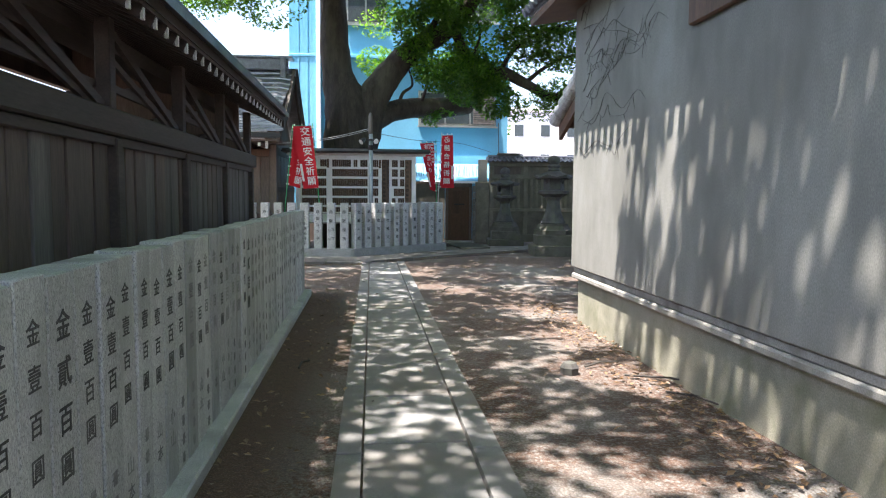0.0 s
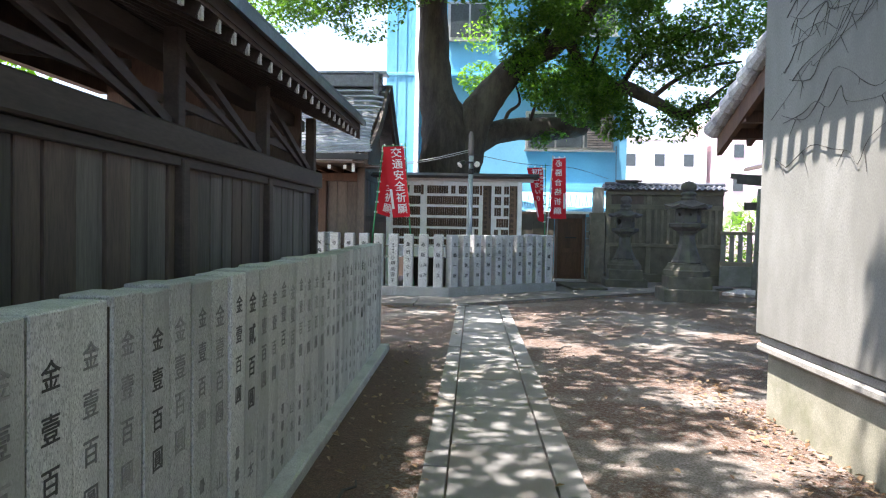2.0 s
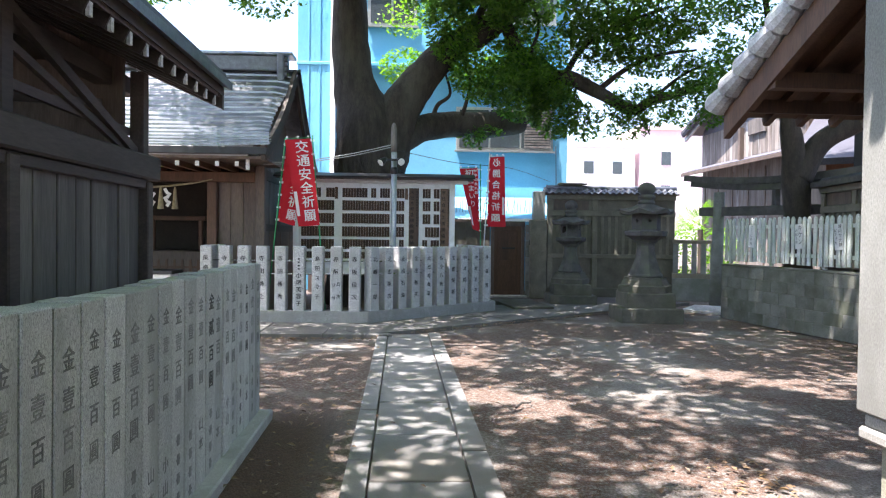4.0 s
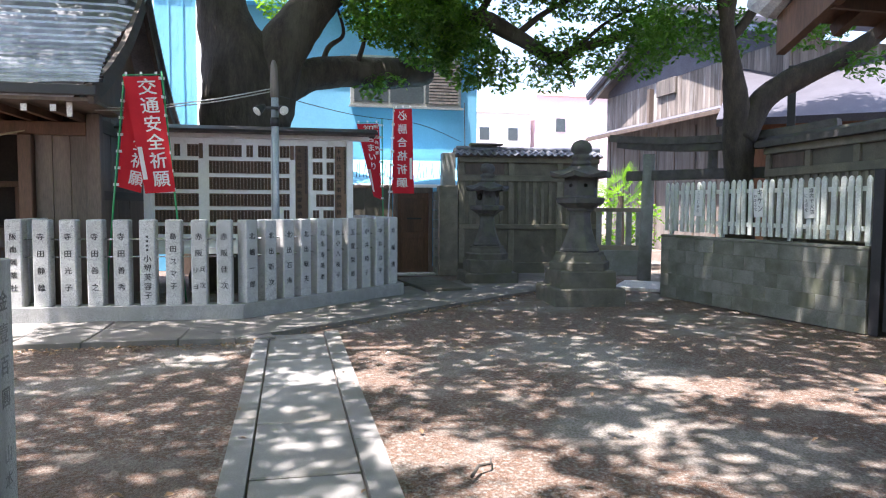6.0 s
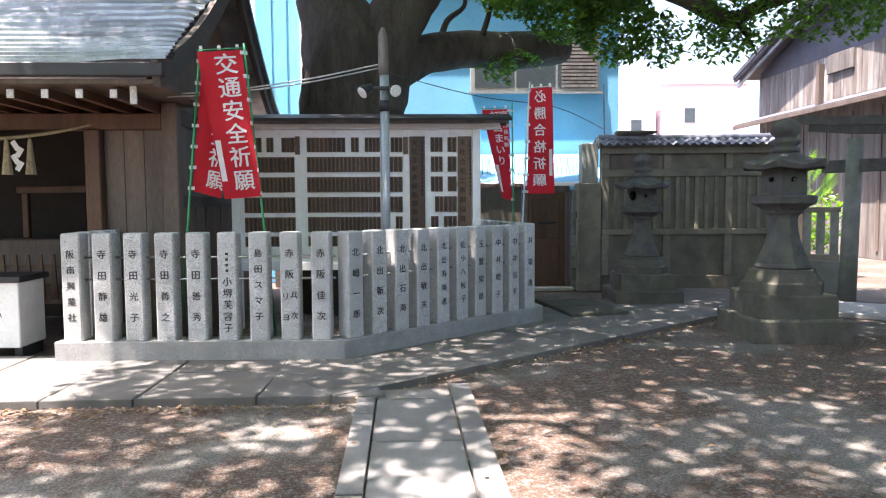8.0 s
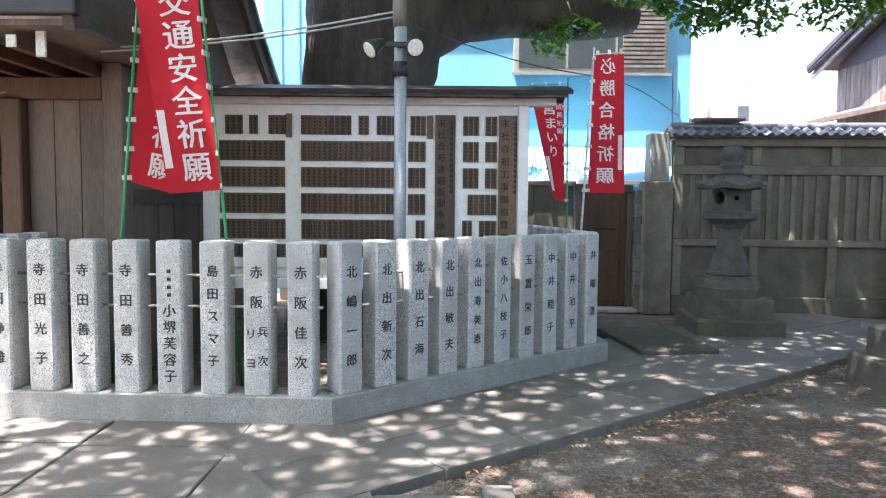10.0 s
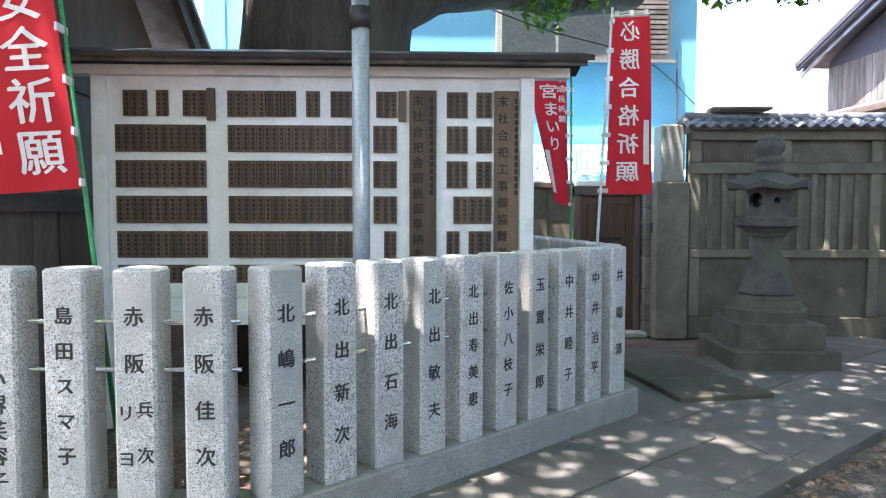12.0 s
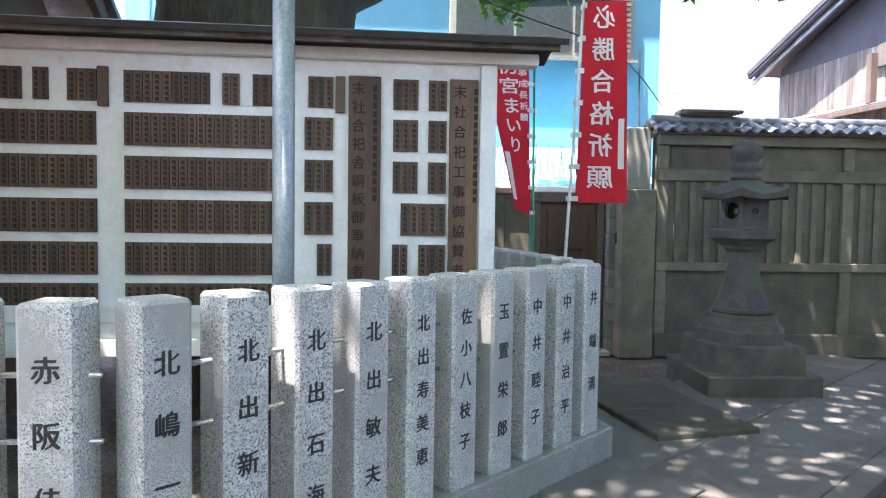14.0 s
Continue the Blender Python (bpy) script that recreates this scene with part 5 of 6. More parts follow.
build_lantern(3.62, 20.30, -4, 0.965, 0.99, "dark stone lantern standing before the tiled wall", 0.97, 3)


# ---- gate side: low fence, torii, block wall and pickets ----
def build_gate_side():
    f = thing("low_stone_fence", "low grey stone fence of posts and rails", "fence", pose(6.35, 21.4, 0, 0, 0, -22))
    part("base", bbox(0.0, 1.0, 0.0, 0.2, 0.0, 0.55, 0.01), M_block, f)
    part("rail", bbox(0.0, 1.0, 0.02, 0.16, 0.55, 0.66, 0.008), M_concrete_beam, f)
    part("rail", bbox(0.0, 1.0, 0.02, 0.16, 1.38, 1.47, 0.008), M_concrete_beam, f)
    for k in range(5):
        part("post", bbox(0.02 + 0.21 * k, 0.14 + 0.21 * k, 0.03, 0.14, 0.66, 1.38, 0.006), M_block, f)
    # torii
    a, b = Vector((6.92, 20.25, 0)), Vector((8.42, 18.0, 0))
    u = (b - a).normalized()
    t = thing("torii_gate", "weathered grey stone torii gate with curved lintel", "torii")
    for p, lean in ((a, 0.06), (b, -0.06)):
        q = p + u * lean
        part("pillar", tube(B(), [p, p * 0.5 + (q + Vector((0, 0, 2.55))) * 0.5, q + Vector((0, 0, 2.55))], [0.135, 0.125, 0.115], 16, 0.04), M_block, t, smooth=True)
    part("tie_beam", beam(B(), a - u * 0.42 + Vector((0, 0, 2.12)), b + u * 0.42 + Vector((0, 0, 2.12)), 0.13, 0.20, 0.01), M_lantern, t)
    c = (a + b) / 2
    part("strut", beam(B(), c + Vector((0, 0, 2.22)), c + Vector((0, 0, 2.56)), 0.16, 0.10), M_lantern, t)
    for z, hh, w, ex in ((2.62, 0.13, 0.2, 0.62), (2.76, 0.14, 0.28, 0.78)):
        L = (b - a).length + 2 * ex
        part("lintel", sweep([a - u * ex + u * (L * q / 14) + Vector((0, 0, z + 0.15 * (q / 7 - 1) ** 2)) for q in range(15)], w, hh), M_lantern, t)
    # block wall, nearly along y
    P, Q = Vector((5.98, 17.9)), Vector((6.62, 14.25))
    d = Q - P
    L = d.length
    m = pose(P.x, P.y, 0, 0, 0, math.degrees(math.atan2(d.y, d.x)))
    w = thing("block_wall", "low wall of mossy grey concrete blocks", "wall", m, kind="structure")
    mesh = half = None
    rnd = random.Random(6)
    for r in range(5):
        x = 0.0
        first = 0.2 if r % 2 else 0.4
        while x < L - 0.02:
            ln = min(first if x == 0 else 0.4, L - x)
            if ln > 0.06:
                part("block", bbox(x + 0.002, x + ln - 0.002, 0.0, 0.15, r * 0.2 + 0.002, r * 0.2 + 0.198, 0.004), M_block_old, w)
            x += ln
    part("mortar", bbox(0.01, L - 0.01, 0.006, 0.144, 0.0, 0.99), M_concrete, w)
    part("capping", bbox(-0.01, L + 0.01, -0.006, 0.156, 1.0, 1.04, 0.008), M_block_old, w)
    f2 = thing("picket_fence", "pale painted picket fence on the block wall", "fence", m @ pose(0, 0.06, 0))
    pick = None
    n = 31
    for k in range(n):
        x = 0.06 + (L - 0.12) * k / (n - 1)
        mm = pose(x, rnd.uniform(-.004, .004), rnd.uniform(-.008, .008), 0, rnd.uniform(-.8, .8), 0)
        if pick is None:
            bm = B()
            prof = [(-0.036, 1.10), (0.036, 1.10), (0.036, 1.84), (0.022, 1.875), (0.0, 1.89), (-0.022, 1.875), (-0.036, 1.84)]
            fr = [bm.verts.new((px, -0.012, pz)) for px, pz in prof]
            bk = [bm.verts.new((px, 0.010, pz)) for px, pz in prof]
            bm.faces.new(fr)
            bm.faces.new(bk[::-1])
            for i in range(len(prof)):
                bm.faces.new((fr[i], fr[(i + 1) % 7], bk[(i + 1) % 7], bk[i]))
            pick = part("picket", bm, M_picket, f2, m=mm).data
        else:
            share("picket", pick, f2, mm)
    for z in (1.22, 1.70):
        part("rail", bbox(0.02, L - 0.02, 0.012, 0.045, z, z + 0.06, 0.004), M_picket, f2)
    for x in (0.1, L / 3, L * 2 / 3, L - 0.1):
        part("support", bbox(x - 0.03, x + 0.03, 0.046, 0.10, 1.045, 1.72, 0.004), M_picket, f2)
    for k, (x, words) in enumerate(((0.82, "ここにあの"), (2.0, "キケンのぼるな"), (2.84, "境内で犬猫にえさを"))):
        s = thing("paper_sign", "white handwritten warning sheet tied to the pickets", "sign", m @ pose(x, 0.044, 1.56, 0, rnd.uniform(-5, 5), 0), group="warning sheets on the pickets")
        part("sheet", bbox(-0.085, 0.085, -0.012, 0.0, -0.20, 0.20, 0.005), M_paper, s)
        half_n = (len(words) + 1) // 2 if k else 5
        share("lettering", text_mesh(words[:3] if k == 1 else words[:half_n], 0.105 if k == 1 else 0.066, M_ink, 0.0006, True, 1.05), s, pose(0.038 if k else 0, -0.0135, 0.185))
        if k:
            share("lettering", text_mesh(words[3:] if k == 1 else words[half_n:], 0.058, M_ink, 0.0006, True, 1.05), s, pose(-0.045, -0.0135, 0.12))
    # black gate leaf beside it
    g = thing("metal_gate", "closed black metal gate with a white notice", "gate", pose(6.66, 14.17, 0, 0, 0, math.degrees(math.atan2(d.y, d.x))))
    part("gate_post", bbox(-0.06, 0.07, -0.02, 0.12, 0.0, 1.95, 0.006), M_black, g)
    part("frame", bbox(0.09, 0.17, 0.02, 0.07, 0.06, 1.9, 0.004), M_black, g)
    part("frame", bbox(1.25, 1.33, 0.02, 0.07, 0.06, 1.9, 0.004), M_black, g)
    for z in (0.06, 0.98, 1.82):
        part("crossbar", bbox(0.17, 1.25, 0.02, 0.07, z, z + 0.08, 0.004), M_black, g)
    part("lower_panel", bbox(0.17, 1.25, 0.035, 0.055, 0.14, 0.98), M_black, g)
    bar = None
    for k in range(9):
        x = 0.28 + 0.11 * k
        if bar is None:
            bar = part("bar", bbox(-0.012, 0.012, 0.03, 0.06, 1.06, 1.82), M_black, g, m=pose(x, 0, 0)).data
        else:
            share("bar", bar, g, pose(x, 0, 0))
    ns = part("notice", bbox(0.34, 0.72, 0.005, 0.015, 1.42, 1.80, 0.002), M_paper, g, "white notice")
    share("lettering", text_mesh("をすてるな", 0.07, M_ink, 0.0006, True, 1.0), ns, pose(0.6, 0.0035, 1.78))
    # step of pale stone under the torii
    st = part("torii_step", bbox(-0.55, 0.55, -0.6, 0.6, -0.02, 0.05, 0.01), M_granite_new, m=pose(6.35, 18.95, 0.02, 0, 0, -35))
    tagged(st, "pale stone threshold slab at the torii", "step")


build_gate_side()


# ---- houses beyond ----
def build_houses():
    h = thing("timber_house", "weathered board-clad house with a grey gabled roof", "house", pose(12.35, 33.9, 0, 0, 0, -89))
    # local x runs along the clad gable side towards the court, local y into the house
    HL, ridge = 10.6, 8.1
    part("lower_wall", bbox(0.0, HL, 0.0, 6.0, 0.0, 4.4), M_wood_house, h)
    part("upper_wall", bbox(0.0, HL, 0.03, 6.0, 4.4, 5.86), M_wood_house, h)
    rnd = random.Random(13)
    x = 0.0
    while x < HL - 0.05:
        e = min(x + rnd.uniform(0.2, 0.3), HL)
        part("board", bbox(x + 0.004, e - 0.004, -0.03 - rnd.uniform(0, .02), 0.028, 4.55, 5.84, 0.004), M_wood_house, h)
        x = e
    for k in range(9):
        x = 0.25 + 1.2 * k
        part("batten", bbox(x, x + 0.09, -0.03, 0.0, 0.2, 4.1, 0.004), M_wood_dark, h)
    part("ledge", beam(B(), (HL / 2, 0.03, 4.52), (HL / 2, -0.75, 4.26), HL + 0.7, 0.09), M_lavender_roof, h)
    part("ledge_edge", bbox(-0.35, HL + 0.35, -0.82, -0.74, 4.14, 4.27, 0.01), M_wood_dark, h)
    for s in (0, 1):
        ex = -0.65 if s == 0 else HL + 0.65
        part("roof", beam(B(), (HL / 2, 2.8, ridge), (ex, 2.8, 6.02), 7.0, 0.14), M_slate, h)
        part("gable_trim", beam(B(), (HL / 2, -0.62, ridge - 0.06), (ex, -0.62, 5.96), 0.10, 0.20), M_lavender_roof, h)
        part("gable_trim", beam(B(), (HL / 2, -0.50, ridge - 0.26), (ex, -0.50, 5.76), 0.08, 0.16), M_copper, h)
    bm = B()
    tri_pts = ((0.0, 5.86), (HL, 5.86), (HL, 6.05), (HL / 2, ridge - 0.2), (0.0, 6.05))
    a = [bm.verts.new((px, 0.0, pz)) for px, pz in tri_pts]
    b = [bm.verts.new((px, 0.1, pz)) for px, pz in tri_pts]
    bm.faces.new(a)
    bm.faces.new(b[::-1])
    for q in range(5):
        bm.faces.new((a[q], a[(q + 1) % 5], b[(q + 1) % 5], b[q]))
    part("gable_wall", bm, M_lavender_roof, h, "pale blue-grey gable sheeting")
    part("shutter", bbox(4.0, 5.2, -0.12, -0.052, 5.3, 5.84, 0.01), M_wood_grey, h, "greyed wooden shutter")
    for x in (4.4, 8.6):
        part("vent_pipe", bbox(x, x + 0.16, -0.68, -0.52, 4.35, 5.5), M_wood_dark, h)
    k = thing("grey_roofed_house", "house with a broad slate-grey roof and orange boards", "house", pose(13.3, 19.0, 0, 0, 0, -38))
    part("wall", bbox(-4.0, 7.0, 0.0, 6.0, 0.0, 3.4), M_red_wood, k)
    part("roof", beam(B(), (1.5, -0.8, 3.35), (1.5, 5.0, 5.6), 12.4, 0.16), M_slate, k)
    part("chimney_post", bbox(-3.3, -3.14, -1.3, -1.16, 0.0, 4.4, 0.01), M_black, k)
    f = thing("far_white_building", "distant white apartment block with small windows", "building", pose(12.0, 62.0, 0))
    part("wall", bbox(-3.5, 6.5, 0.0, 8.0, 0.0, 9.0), M_far_white, f)
    part("roof", bbox(-3.7, 6.7, -0.2, 8.2, 9.0, 9.3), M_far_white, f)
    for i in range(4):
        for j in range(3):
            part("window", bbox(-2.6 + 2.4 * i, -1.8 + 2.4 * i, -0.06, 0.02, 1.6 + 2.6 * j, 2.6 + 2.6 * j), M_glass, f)
    g = thing("far_pink_building", "distant pale pink building", "building", pose(20.5, 62.0, 0))
    part("wall", bbox(-1.6, 5.0, 0.0, 8.0, 0.0, 10.5), M_far_pink, g)
    part("roof", bbox(-1.8, 5.2, -0.2, 8.2, 10.5, 10.8), M_far_pink, g)
    for j in range(3):
        part("window", bbox(0.2, 1.0, -0.06, 0.02, 2.0 + 2.8 * j, 3.1 + 2.8 * j), M_glass, g)


build_houses()


# ---- trees and plants ----
def leaf_cloud(rnd, clumps, size, material, name, parent, label=""):
    """Many small folded leaves, thicker towards each clump's shell: (x, y, z, rx, ry, rz, count)."""
    verts, faces = [], []
    for cx, cy, cz, rx, ry, rz, cnt in clumps:
        for _ in range(cnt):
            while True:
                p = Vector((rnd.uniform(-1, 1), rnd.uniform(-1, 1), rnd.uniform(-1, 1)))
                if p.length < 1:
                    break
            q = Vector((cx + p.x * rx, cy + p.y * ry, cz + p.z * rz))
            if noise.noise(q * 1.5) + 0.35 * noise.noise(q * 4.0) < -0.16:
                continue
            s = size * rnd.uniform(0.65, 1.25)
            e = Euler((rnd.uniform(-0.9, 0.9), rnd.uniform(-0.9, 0.9), rnd.uniform(0, 6.283))).to_matrix()
            k = len(verts)
            for v in ((-0.5, 0, 0), (-0.05, -0.24, 0.05), (0.5, 0, -0.06), (-0.05, 0.24, 0.05)):
                verts.append(q + e @ (Vector(v) * s))
            faces += [(k, k + 1, k + 2), (k, k + 2, k + 3)]
    me = bpy.data.meshes.new(name)
    me.from_pydata(verts, [], faces)
    me.materials.append(material)
    ob = new(name, me)
    if parent:
        ob.parent = parent
    if label:
        ob["label"] = label
    return ob


def limb(parent, pts, radii, n=12, material=None, rough=0.12, name="limb", seed=0.0):
    pp, rr = smooth_path(pts, radii, 6)
    return part(name, tube(B(), pp, rr, n, rough, seed), material or M_bark, parent, smooth=True)


def build_big_tree():
    t = thing("camphor_tree", "huge old camphor tree with dark bark and spreading limbs", "tree")
    limb(t, [(-0.80, 20.5, -0.1), (-0.84, 20.5, 0.8), (-0.86, 20.45, 2.0), (-0.87, 20.4, 3.0), (-0.98, 20.4, 4.0), (-1.25, 20.4, 4.9), (-1.33, 20.4, 6.0), (-1.35, 20.3, 8.0), (-1.1, 20.0, 10.0)],
         [1.15, 0.90, 0.80, 0.76, 0.66, 0.42, 0.40, 0.34, 0.2], 28, name="trunk", rough=0.14)
    limb(t, [(-0.60, 20.4, 3.0), (-0.40, 20.4, 3.9), (-0.05, 20.45, 4.6), (0.55, 20.5, 5.35), (1.1, 20.5, 5.85), (1.75, 20.4, 6.15), (2.5, 20.2, 6.9), (3.4, 19.8, 8.0)],
         [0.52, 0.50, 0.42, 0.36, 0.31, 0.26, 0.2, 0.12], 20, seed=3)
    limb(t, [(-0.35, 20.45, 3.55), (0.25, 20.8, 3.95), (1.0, 21.2, 4.10), (1.8, 21.6, 4.18), (2.5, 21.9, 4.30), (2.75, 22.0, 4.34)], [0.36, 0.31, 0.29, 0.30, 0.33, 0.25], 16, seed=5)
    limb(t, [(2.1, 20.5, 6.3), (2.55, 20.6, 5.4), (2.9, 20.6, 4.9), (3.45, 20.5, 5.12), (4.2, 20.4, 4.78), (4.95, 20.3, 4.38), (5.35, 20.2, 4.55), (6.1, 20.1, 4.78), (6.7, 20.0, 5.05)],
         [0.15, 0.16, 0.17, 0.17, 0.15, 0.12, 0.10, 0.085, 0.04], 10, seed=7)
    for pts, r in (([(4.2, 20.4, 4.8), (4.7, 20.2, 5.2), (5.3, 20.0, 5.5), (6.2, 19.8, 5.6)], 0.075), ([(3.45, 20.5, 5.1), (3.8, 20.3, 5.7), (4.4, 20.0, 6.1), (5.6, 19.7, 6.5)], 0.08),
                   ([(5.35, 20.2, 4.55), (5.9, 20.0, 5.05), (6.6, 19.8, 5.4)], 0.05), ([(4.95, 20.3, 4.4), (5.2, 20.2, 4.1), (5.3, 20.1, 3.8)], 0.035),
                   ([(0.5, 20.9, 4.15), (0.62, 20.9, 4.5), (0.9, 20.8, 4.75), (0.75, 20.8, 5.3)], 0.06), ([(1.2, 21.1, 4.3), (1.35, 20.9, 4.9), (1.3, 20.8, 5.6)], 0.05),
                   ([(2.9, 20.6, 5.0), (2.7, 20.5, 5.6), (2.85, 20.4, 6.2), (2.6, 20.2, 6.8)], 0.055), ([(1.2, 20.5, 5.9), (1.6, 20.3, 6.6), (2.0, 20.0, 7.6)], 0.12)):
        limb(t, pts, [r * (1 - 0.65 * i / (len(pts) - 1)) for i in range(len(pts))], 8, name="branch", seed=r * 90)
    rnd = random.Random(21)
    cl = [(1.9, 20.6, 5.2, 1.1, 0.9, 0.75, 4200), (2.6, 20.8, 4.9, 0.9, 0.8, 0.8, 4000), (1.2, 20.2, 6.7, 1.4, 0.9, 0.9, 4200), (0.9, 19.8, 5.9, 0.6, 0.5, 0.75, 1900),
          (3.3, 20.7, 4.4, 0.65, 0.6, 0.66, 3200), (3.0, 20.6, 5.8, 0.9, 0.8, 0.8, 3000), (2.6, 20.3, 7.0, 1.7, 1.0, 0.9, 5200), (4.2, 20.2, 6.5, 1.3, 0.9, 0.8, 3600),
          (5.4, 20.0, 5.7, 1.3, 0.8, 0.65, 2900), (6.3, 19.9, 5.4, 1.0, 0.8, 0.75, 2200), (5.2, 20.2, 4.45, 0.95, 0.6, 0.5, 1300), (4.4, 20.2, 5.3, 0.7, 0.6, 0.5, 1000),
          (5.8, 19.8, 6.8, 1.7, 1.0, 0.8, 4200), (-2.6, 19.2, 7.4, 1.6, 1.2, 0.8, 3600), (-4.7, 18.0, 6.5, 1.1, 1.0, 0.9, 2600), (-2.9, 19.0, 6.6, 1.0, 0.9, 0.8, 2200), (-0.6, 19.0, 7.5, 1.5, 1.2, 0.7, 3400),
          (1.7, 21.3, 3.85, 0.6, 0.3, 0.3, 620), (4.7, 20.1, 4.0, 0.65, 0.4, 0.35, 460), (3.9, 20.4, 4.1, 0.4, 0.4, 0.45, 520), (-3.6, 14.0, 6.3, 0.9, 0.8, 0.5, 900),
          (2.2, 12.5, 6.4, 0.9, 0.7, 0.45, 800), (0.2, 19.2, 7.5, 1.3, 0.9, 0.7, 3000), (1.7, 19.6, 6.5, 0.9, 0.7, 0.6, 2600), (3.3, 19.6, 7.3, 1.0, 0.8, 0.7, 2400),
          (-1.8, 19.2, 7.6, 0.9, 0.8, 0.6, 1700), (-4.3, 19.0, 6.9, 1.0, 0.8, 0.7, 1800), (4.1, 19.8, 5.8, 0.8, 0.6, 0.6, 1400), (2.1, 19.8, 4.8, 0.6, 0.5, 0.35, 800), (3.0, 19.9, 4.85, 0.6, 0.5, 0.4, 800)]
    leaf_cloud(rnd, cl, 0.13, M_leaf, "crown", t, "dark glossy evergreen leaves")
    # clumps in the sun, coloured lighter than the rest of the crown
    cl = [(-0.15, 22.0, 5.6, 0.65, 0.5, 0.5, 1500), (1.9, 21.6, 5.4, 0.9, 0.5, 0.5, 1000), (1.8, 21.5, 3.9, 0.5, 0.3, 0.25, 260), (0.3, 21.4, 6.6, 1.2, 0.7, 0.5, 500), (1.6, 20.0, 5.5, 1.0, 0.6, 0.6, 900), (2.6, 20.2, 5.0, 0.7, 0.5, 0.6, 600)]
    leaf_cloud(rnd, cl, 0.12, M_leaf_light, "sunlit_leaves", t, "sunlit leaves with the sun put into a lighter green")
    # the unseen part of the crown that spreads over the court and dapples it
    verts, faces = [], []
    for _ in range(CANOPY):
        q = Vector((rnd.uniform(-5.5, 10.5), rnd.uniform(-5, 20), rnd.uniform(8.3, 10.3)))
        g = q - SUN * ((q.z - 9) / SUN.z)
        # opening lets sun onto the storehouse wall; deep sets shade zone by zone
        opening = 1.6 * math.exp(-((g.x - 0.1) / 0.55) ** 2 - ((g.y - 6.3) / 0.75) ** 2)
        if g.y > 13.9:            # denser here to shade the paving below
            deep = 0.44 if g.x > -1.9 else (0.2 if g.x > -3.5 else 0.0)
        elif g.x > -1.8 and g.y > 9.2:
            deep = -0.20 if g.y < 11.5 else 0.2
        elif -1.8 < g.x < -0.4 and 1.5 < g.y < 8:
            deep = -0.14
        elif -0.4 < g.x < 1.2 and g.y < 5.2:
            deep = 0.12
        else:
            deep = 0.05 if g.x < -2.0 and g.y < 12.7 else 0.0
        if noise.noise(Vector((g.x * 0.8, g.y * 0.8, 3.0))) + 0.5 * noise.noise(Vector((g.x * 3.0, g.y * 3.0, 7.0))) - opening + deep < GAPS:
            continue
        for _ in range(2 if deep > 0.4 and rnd.random() < 0.4 else 1):
            q = q + Vector((rnd.uniform(-0.2, 0.2), rnd.uniform(-0.2, 0.2), 0.0))
            s = 0.2 * rnd.uniform(0.7, 1.25)
            e = Euler((rnd.uniform(-0.8, 0.8), rnd.uniform(-0.8, 0.8), rnd.uniform(0, 6.283))).to_matrix()
            k = len(verts)
            for v in ((-0.5, 0, 0), (-0.05, -0.26, 0.05), (0.5, 0, -0.06), (-0.05, 0.26, 0.05)):
                verts.append(q + e @ (Vector(v) * s))
            faces += [(k, k + 1, k + 2), (k, k + 2, k + 3)]
    me = bpy.data.meshes.new("overhanging_crown")
    me.from_pydata(verts, [], faces)
    me.materials.append(M_leaf_high)
    oc = new("overhanging_crown", me)
    oc.parent = t


CANOPY, GAPS = 125000, -0.235
build_big_tree()


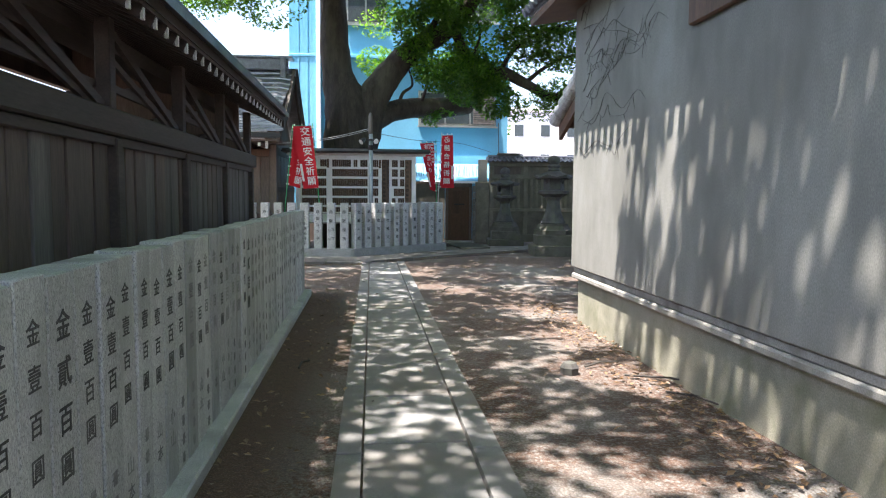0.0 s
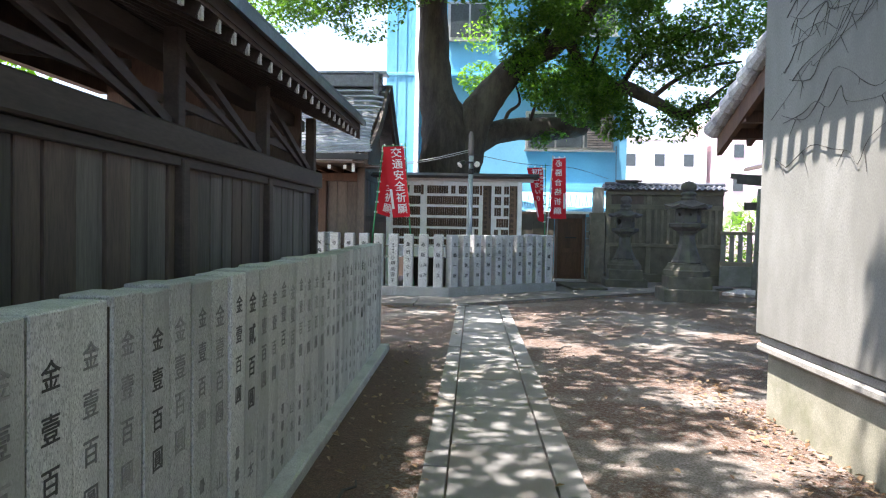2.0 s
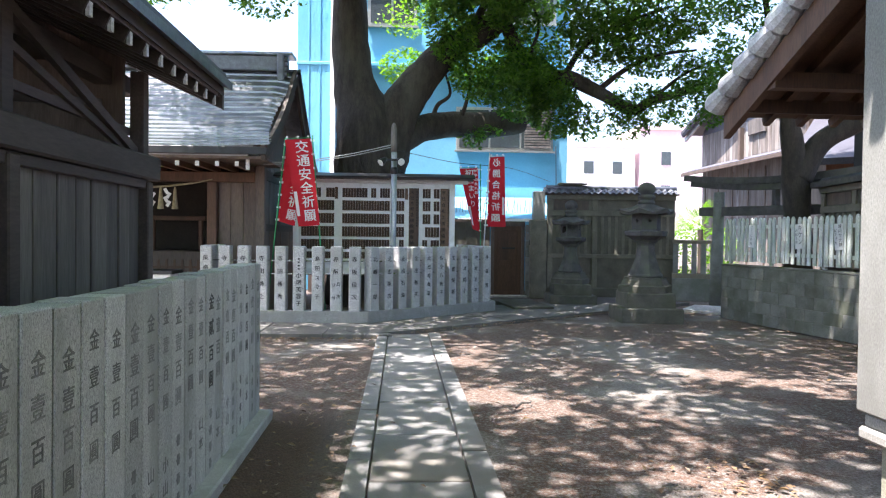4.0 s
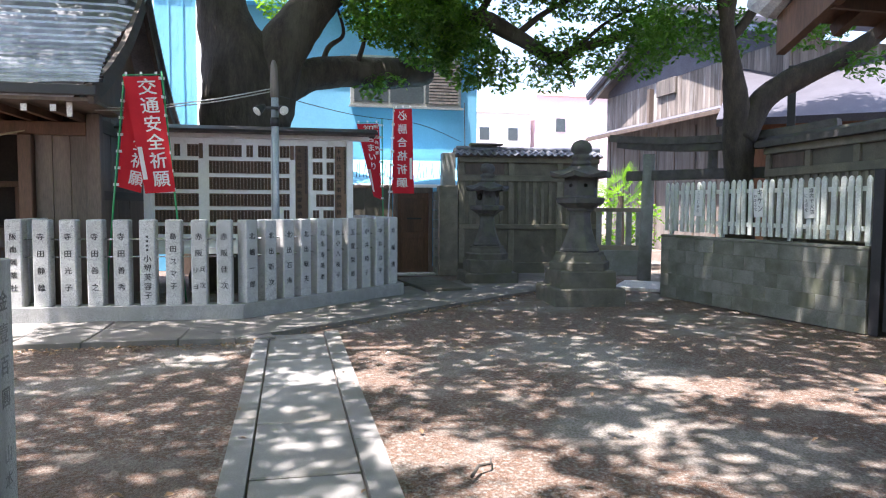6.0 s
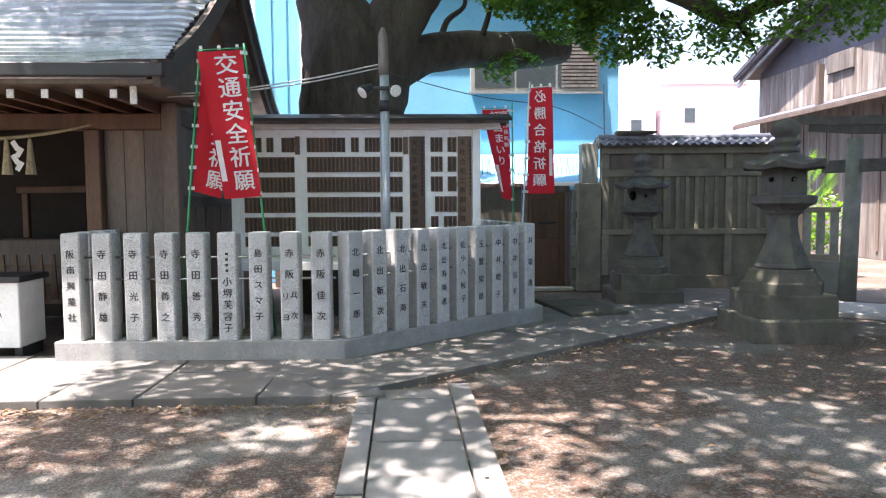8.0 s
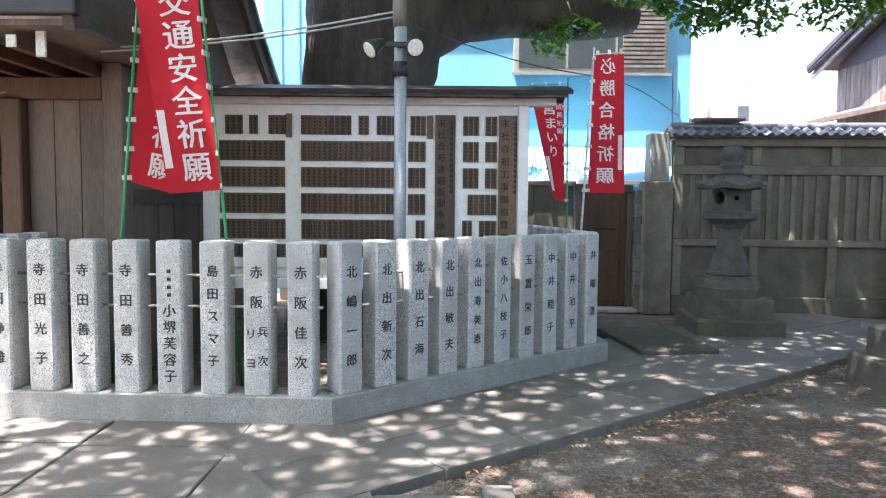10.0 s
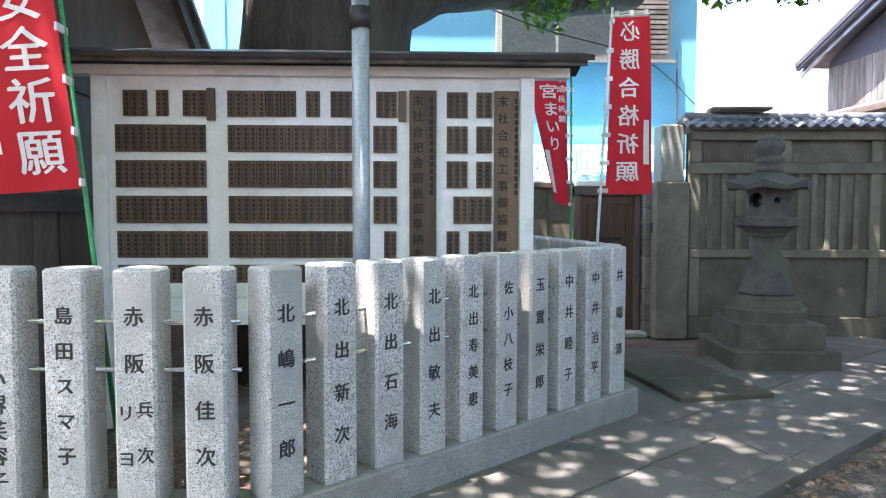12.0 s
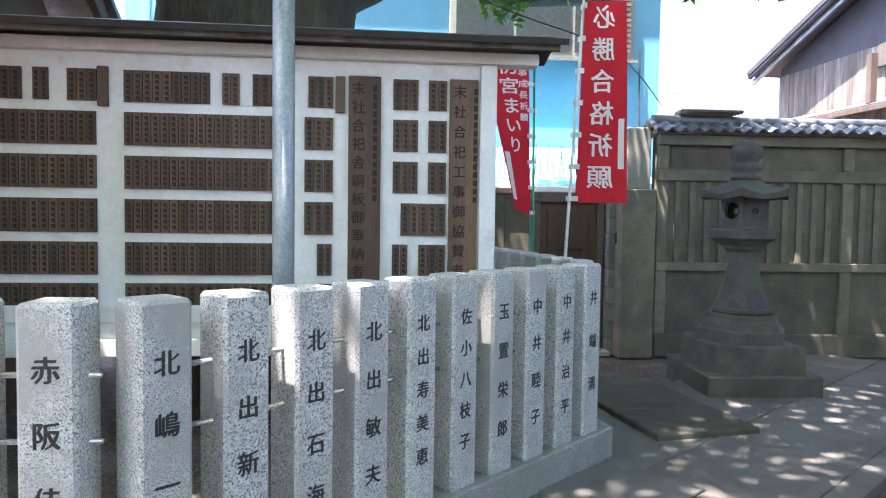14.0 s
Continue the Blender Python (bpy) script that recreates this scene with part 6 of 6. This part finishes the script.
def build_small_trees():
    t = thing("maple_tree", "leaning tree with fine light green foliage behind the pickets", "tree")
    limb(t, [(7.75, 18.35, 0), (7.72, 18.35, 1.0), (7.66, 18.3, 2.0), (7.55, 18.2, 2.9), (7.35, 18.1, 3.8), (7.15, 18.0, 4.6), (7.3, 18.0, 5.6), (7.2, 17.8, 7.0)], [0.34, 0.27, 0.25, 0.27, 0.16, 0.12, 0.10, 0.06], 16, M_bark_b, name="trunk", rough=0.15)
    limb(t, [(7.60, 18.2, 2.7), (7.95, 18.1, 3.35), (8.5, 17.9, 3.75), (9.2, 17.6, 4.1), (10.2, 17.2, 4.9)], [0.26, 0.22, 0.2, 0.16, 0.08], 12, M_bark_b, seed=2)
    limb(t, [(7.15, 18.0, 4.6), (6.9, 17.9, 5.2), (6.7, 17.9, 6.2)], [0.1, 0.08, 0.04], 8, M_bark_b, name="branch")
    limb(t, [(7.2, 18.05, 4.3), (7.7, 18.0, 5.0), (7.8, 17.9, 6.4)], [0.1, 0.08, 0.05], 8, M_bark_b, name="branch")
    rnd = random.Random(31)
    cl = [(6.5, 18.2, 4.9, 0.75, 0.7, 0.9, 1500), (6.1, 18.2, 4.4, 0.45, 0.5, 0.5, 500), (7.0, 17.9, 6.0, 1.2, 0.9, 0.8, 1700), (8.3, 17.6, 5.8, 1.4, 1.0, 0.8, 1700), (9.6, 17.0, 5.3, 1.1, 0.9, 0.5, 900),
          (9.6, 17.2, 3.85, 0.9, 0.6, 0.28, 500), (6.0, 18.0, 6.2, 1.0, 0.8, 0.6, 900), (10.9, 16.5, 4.2, 0.8, 0.7, 0.4, 500), (6.1, 19.4, 4.4, 0.8, 0.7, 0.6, 1700), (7.4, 18.7, 4.6, 0.8, 0.7, 0.5, 1300), (8.6, 17.9, 4.6, 0.8, 0.7, 0.4, 900)]
    leaf_cloud(rnd, cl, 0.12, M_leaf_maple, "crown", t, "fine light green leaves")
    p = thing("palm_shrub", "bright green fan palm and shrubs behind the low fence", "shrub", pose(7.7, 23.0, 0))
    part("stem", tube(B(), [(0, 0, 0), (0.03, 0, 0.9), (0, 0, 1.75)], [0.09, 0.08, 0.07], 10), M_bark_b, p)
    for f in range(16):
        a = rnd.uniform(0, 6.283)
        el = rnd.uniform(-0.2, 1.2)
        c = Vector((0.5 * math.cos(a) * math.cos(el), 0.5 * math.sin(a) * math.cos(el), 1.75 + 0.5 * math.sin(el)))
        bm = B()
        d = (c - Vector((0, 0, 1.75))).normalized()
        s1 = d.orthogonal().normalized()
        s2 = d.cross(s1)
        for k in range(14):
            g = radians(-80 + 160 * k / 13)
            tip = c + (d * math.cos(g) + s1 * math.sin(g)) * 0.45
            w = (s1 * math.cos(g) - d * math.sin(g)) * 0.016
            mid = c + (tip - c) * 0.5
            v = [bm.verts.new(q) for q in (c, mid + w + s2 * 0.01, tip - s2 * 0.05, mid - w + s2 * 0.01)]
            bm.faces.new(v)
        part("frond", bm, M_leaf_light, p)
    leaf_cloud(rnd, [(0.2, 0.6, 1.0, 1.3, 0.6, 1.0, 2200), (-0.9, 0.8, 1.2, 0.6, 0.5, 0.9, 900)], 0.14, M_leaf_light, "leaves", p)
    q = thing("garden_tree", "green trees seen between the hall and the shrine", "tree", pose(-9.0, 12.0, 0))
    part("trunk", tube(B(), [(0, 0, 0), (0.1, 0, 2.0), (0, 0.1, 3.5)], [0.2, 0.16, 0.08], 10), M_bark_b, q)
    leaf_cloud(rnd, [(0, 0, 4.4, 2.4, 3.2, 2.2, 6500), (1.5, -6, 4.6, 2.0, 3.2, 2.2, 6500)], 0.2, M_leaf_light, "crown", q)
    s = thing("roof_shrub", "small shrub growing on a far rooftop", "shrub", pose(7.2, 42.0, 0))
    part("stem", tube(B(), [(0, 0, 0), (0, 0, 5.0)], [0.1, 0.06], 8), M_bark_b, s)
    leaf_cloud(rnd, [(0, 0, 5.6, 0.6, 0.6, 0.75, 500)], 0.2, M_leaf_maple, "crown", s)
    # fallen leaves and twigs
    n = 3600
    verts, faces = [], []
    for _ in range(n):
        r = rnd.random()
        if r < 0.08:
            x, y = rnd.uniform(-1.0, -0.25), rnd.uniform(0.5, 11)
        elif r < 0.32:
            x, y = 2.4 - abs(rnd.gauss(0, 0.35)), rnd.uniform(1, 9.5)
        elif r < 0.55:
            x, y = rnd.uniform(-3.4, 1.4), rnd.uniform(16.8, 20.0)
        elif r < 0.75:
            x = rnd.uniform(-4, 4)
            y = (14.95 if x < -0.5 else 15.0 + (x + 0.5) * 0.76) - abs(rnd.gauss(0, 0.12))
        else:
            x, y = rnd.uniform(-5, 7), rnd.uniform(1, 19)
        if -0.4 < x < 0.75 and rnd.random() < 0.7:
            continue
        e = Euler((rnd.uniform(-.4, .4), rnd.uniform(-.4, .4), rnd.uniform(0, 6.28))).to_matrix()
        s = rnd.uniform(0.03, 0.075)
        k = len(verts)
        for v in ((-0.5, 0, 0), (-0.05, -0.26, 0.10), (0.5, 0, 0), (-0.05, 0.26, 0.12)):
            verts.append(Vector((x, y, 0.016 + (0.02 if -0.4 < x < 0.75 and y < 15.3 or y > 15.0 else 0))) + e @ (Vector(v) * s))
        faces += [(k, k + 1, k + 2), (k, k + 2, k + 3)]
    me = bpy.data.meshes.new("fallen_leaves")
    me.from_pydata(verts, [], faces)
    me.materials.append(M_leaf_dry)
    tagged(new("fallen_leaves", me), "dry brown fallen leaves scattered over the ground", "leaves", kind="stuff")
    for k, (x, y, a, ln) in enumerate(((2.05, 5.6, -35, 0.9), (1.8, 5.9, 20, 0.5), (2.2, 5.1, -60, 0.6), (-0.7, 6.0, 70, 0.35), (1.0, 10.9, 40, 0.3))):
        tw = part("twig", tube(B(), [(0, 0, 0.012), (ln * 0.4, 0.04, 0.03), (ln * 0.7, 0.02, 0.02), (ln, 0.08, 0.012)], [0.010, 0.009, 0.007, 0.004], 6, 0.2), M_vine, m=pose(x, y, 0, 0, 0, a))
        tagged(tw, "dry fallen twig lying on the ground", "twig", "fallen twigs")
    st = part("stone_lump", stack(B(), [(-0.01, 0.07), (0.05, 0.075), (0.09, 0.05), (0.10, 0.02)], 7, 10), M_lantern, m=pose(1.62, 5.75, 0))
    tagged(st, "small dark stone lying by the storehouse", "stone")


build_small_trees()
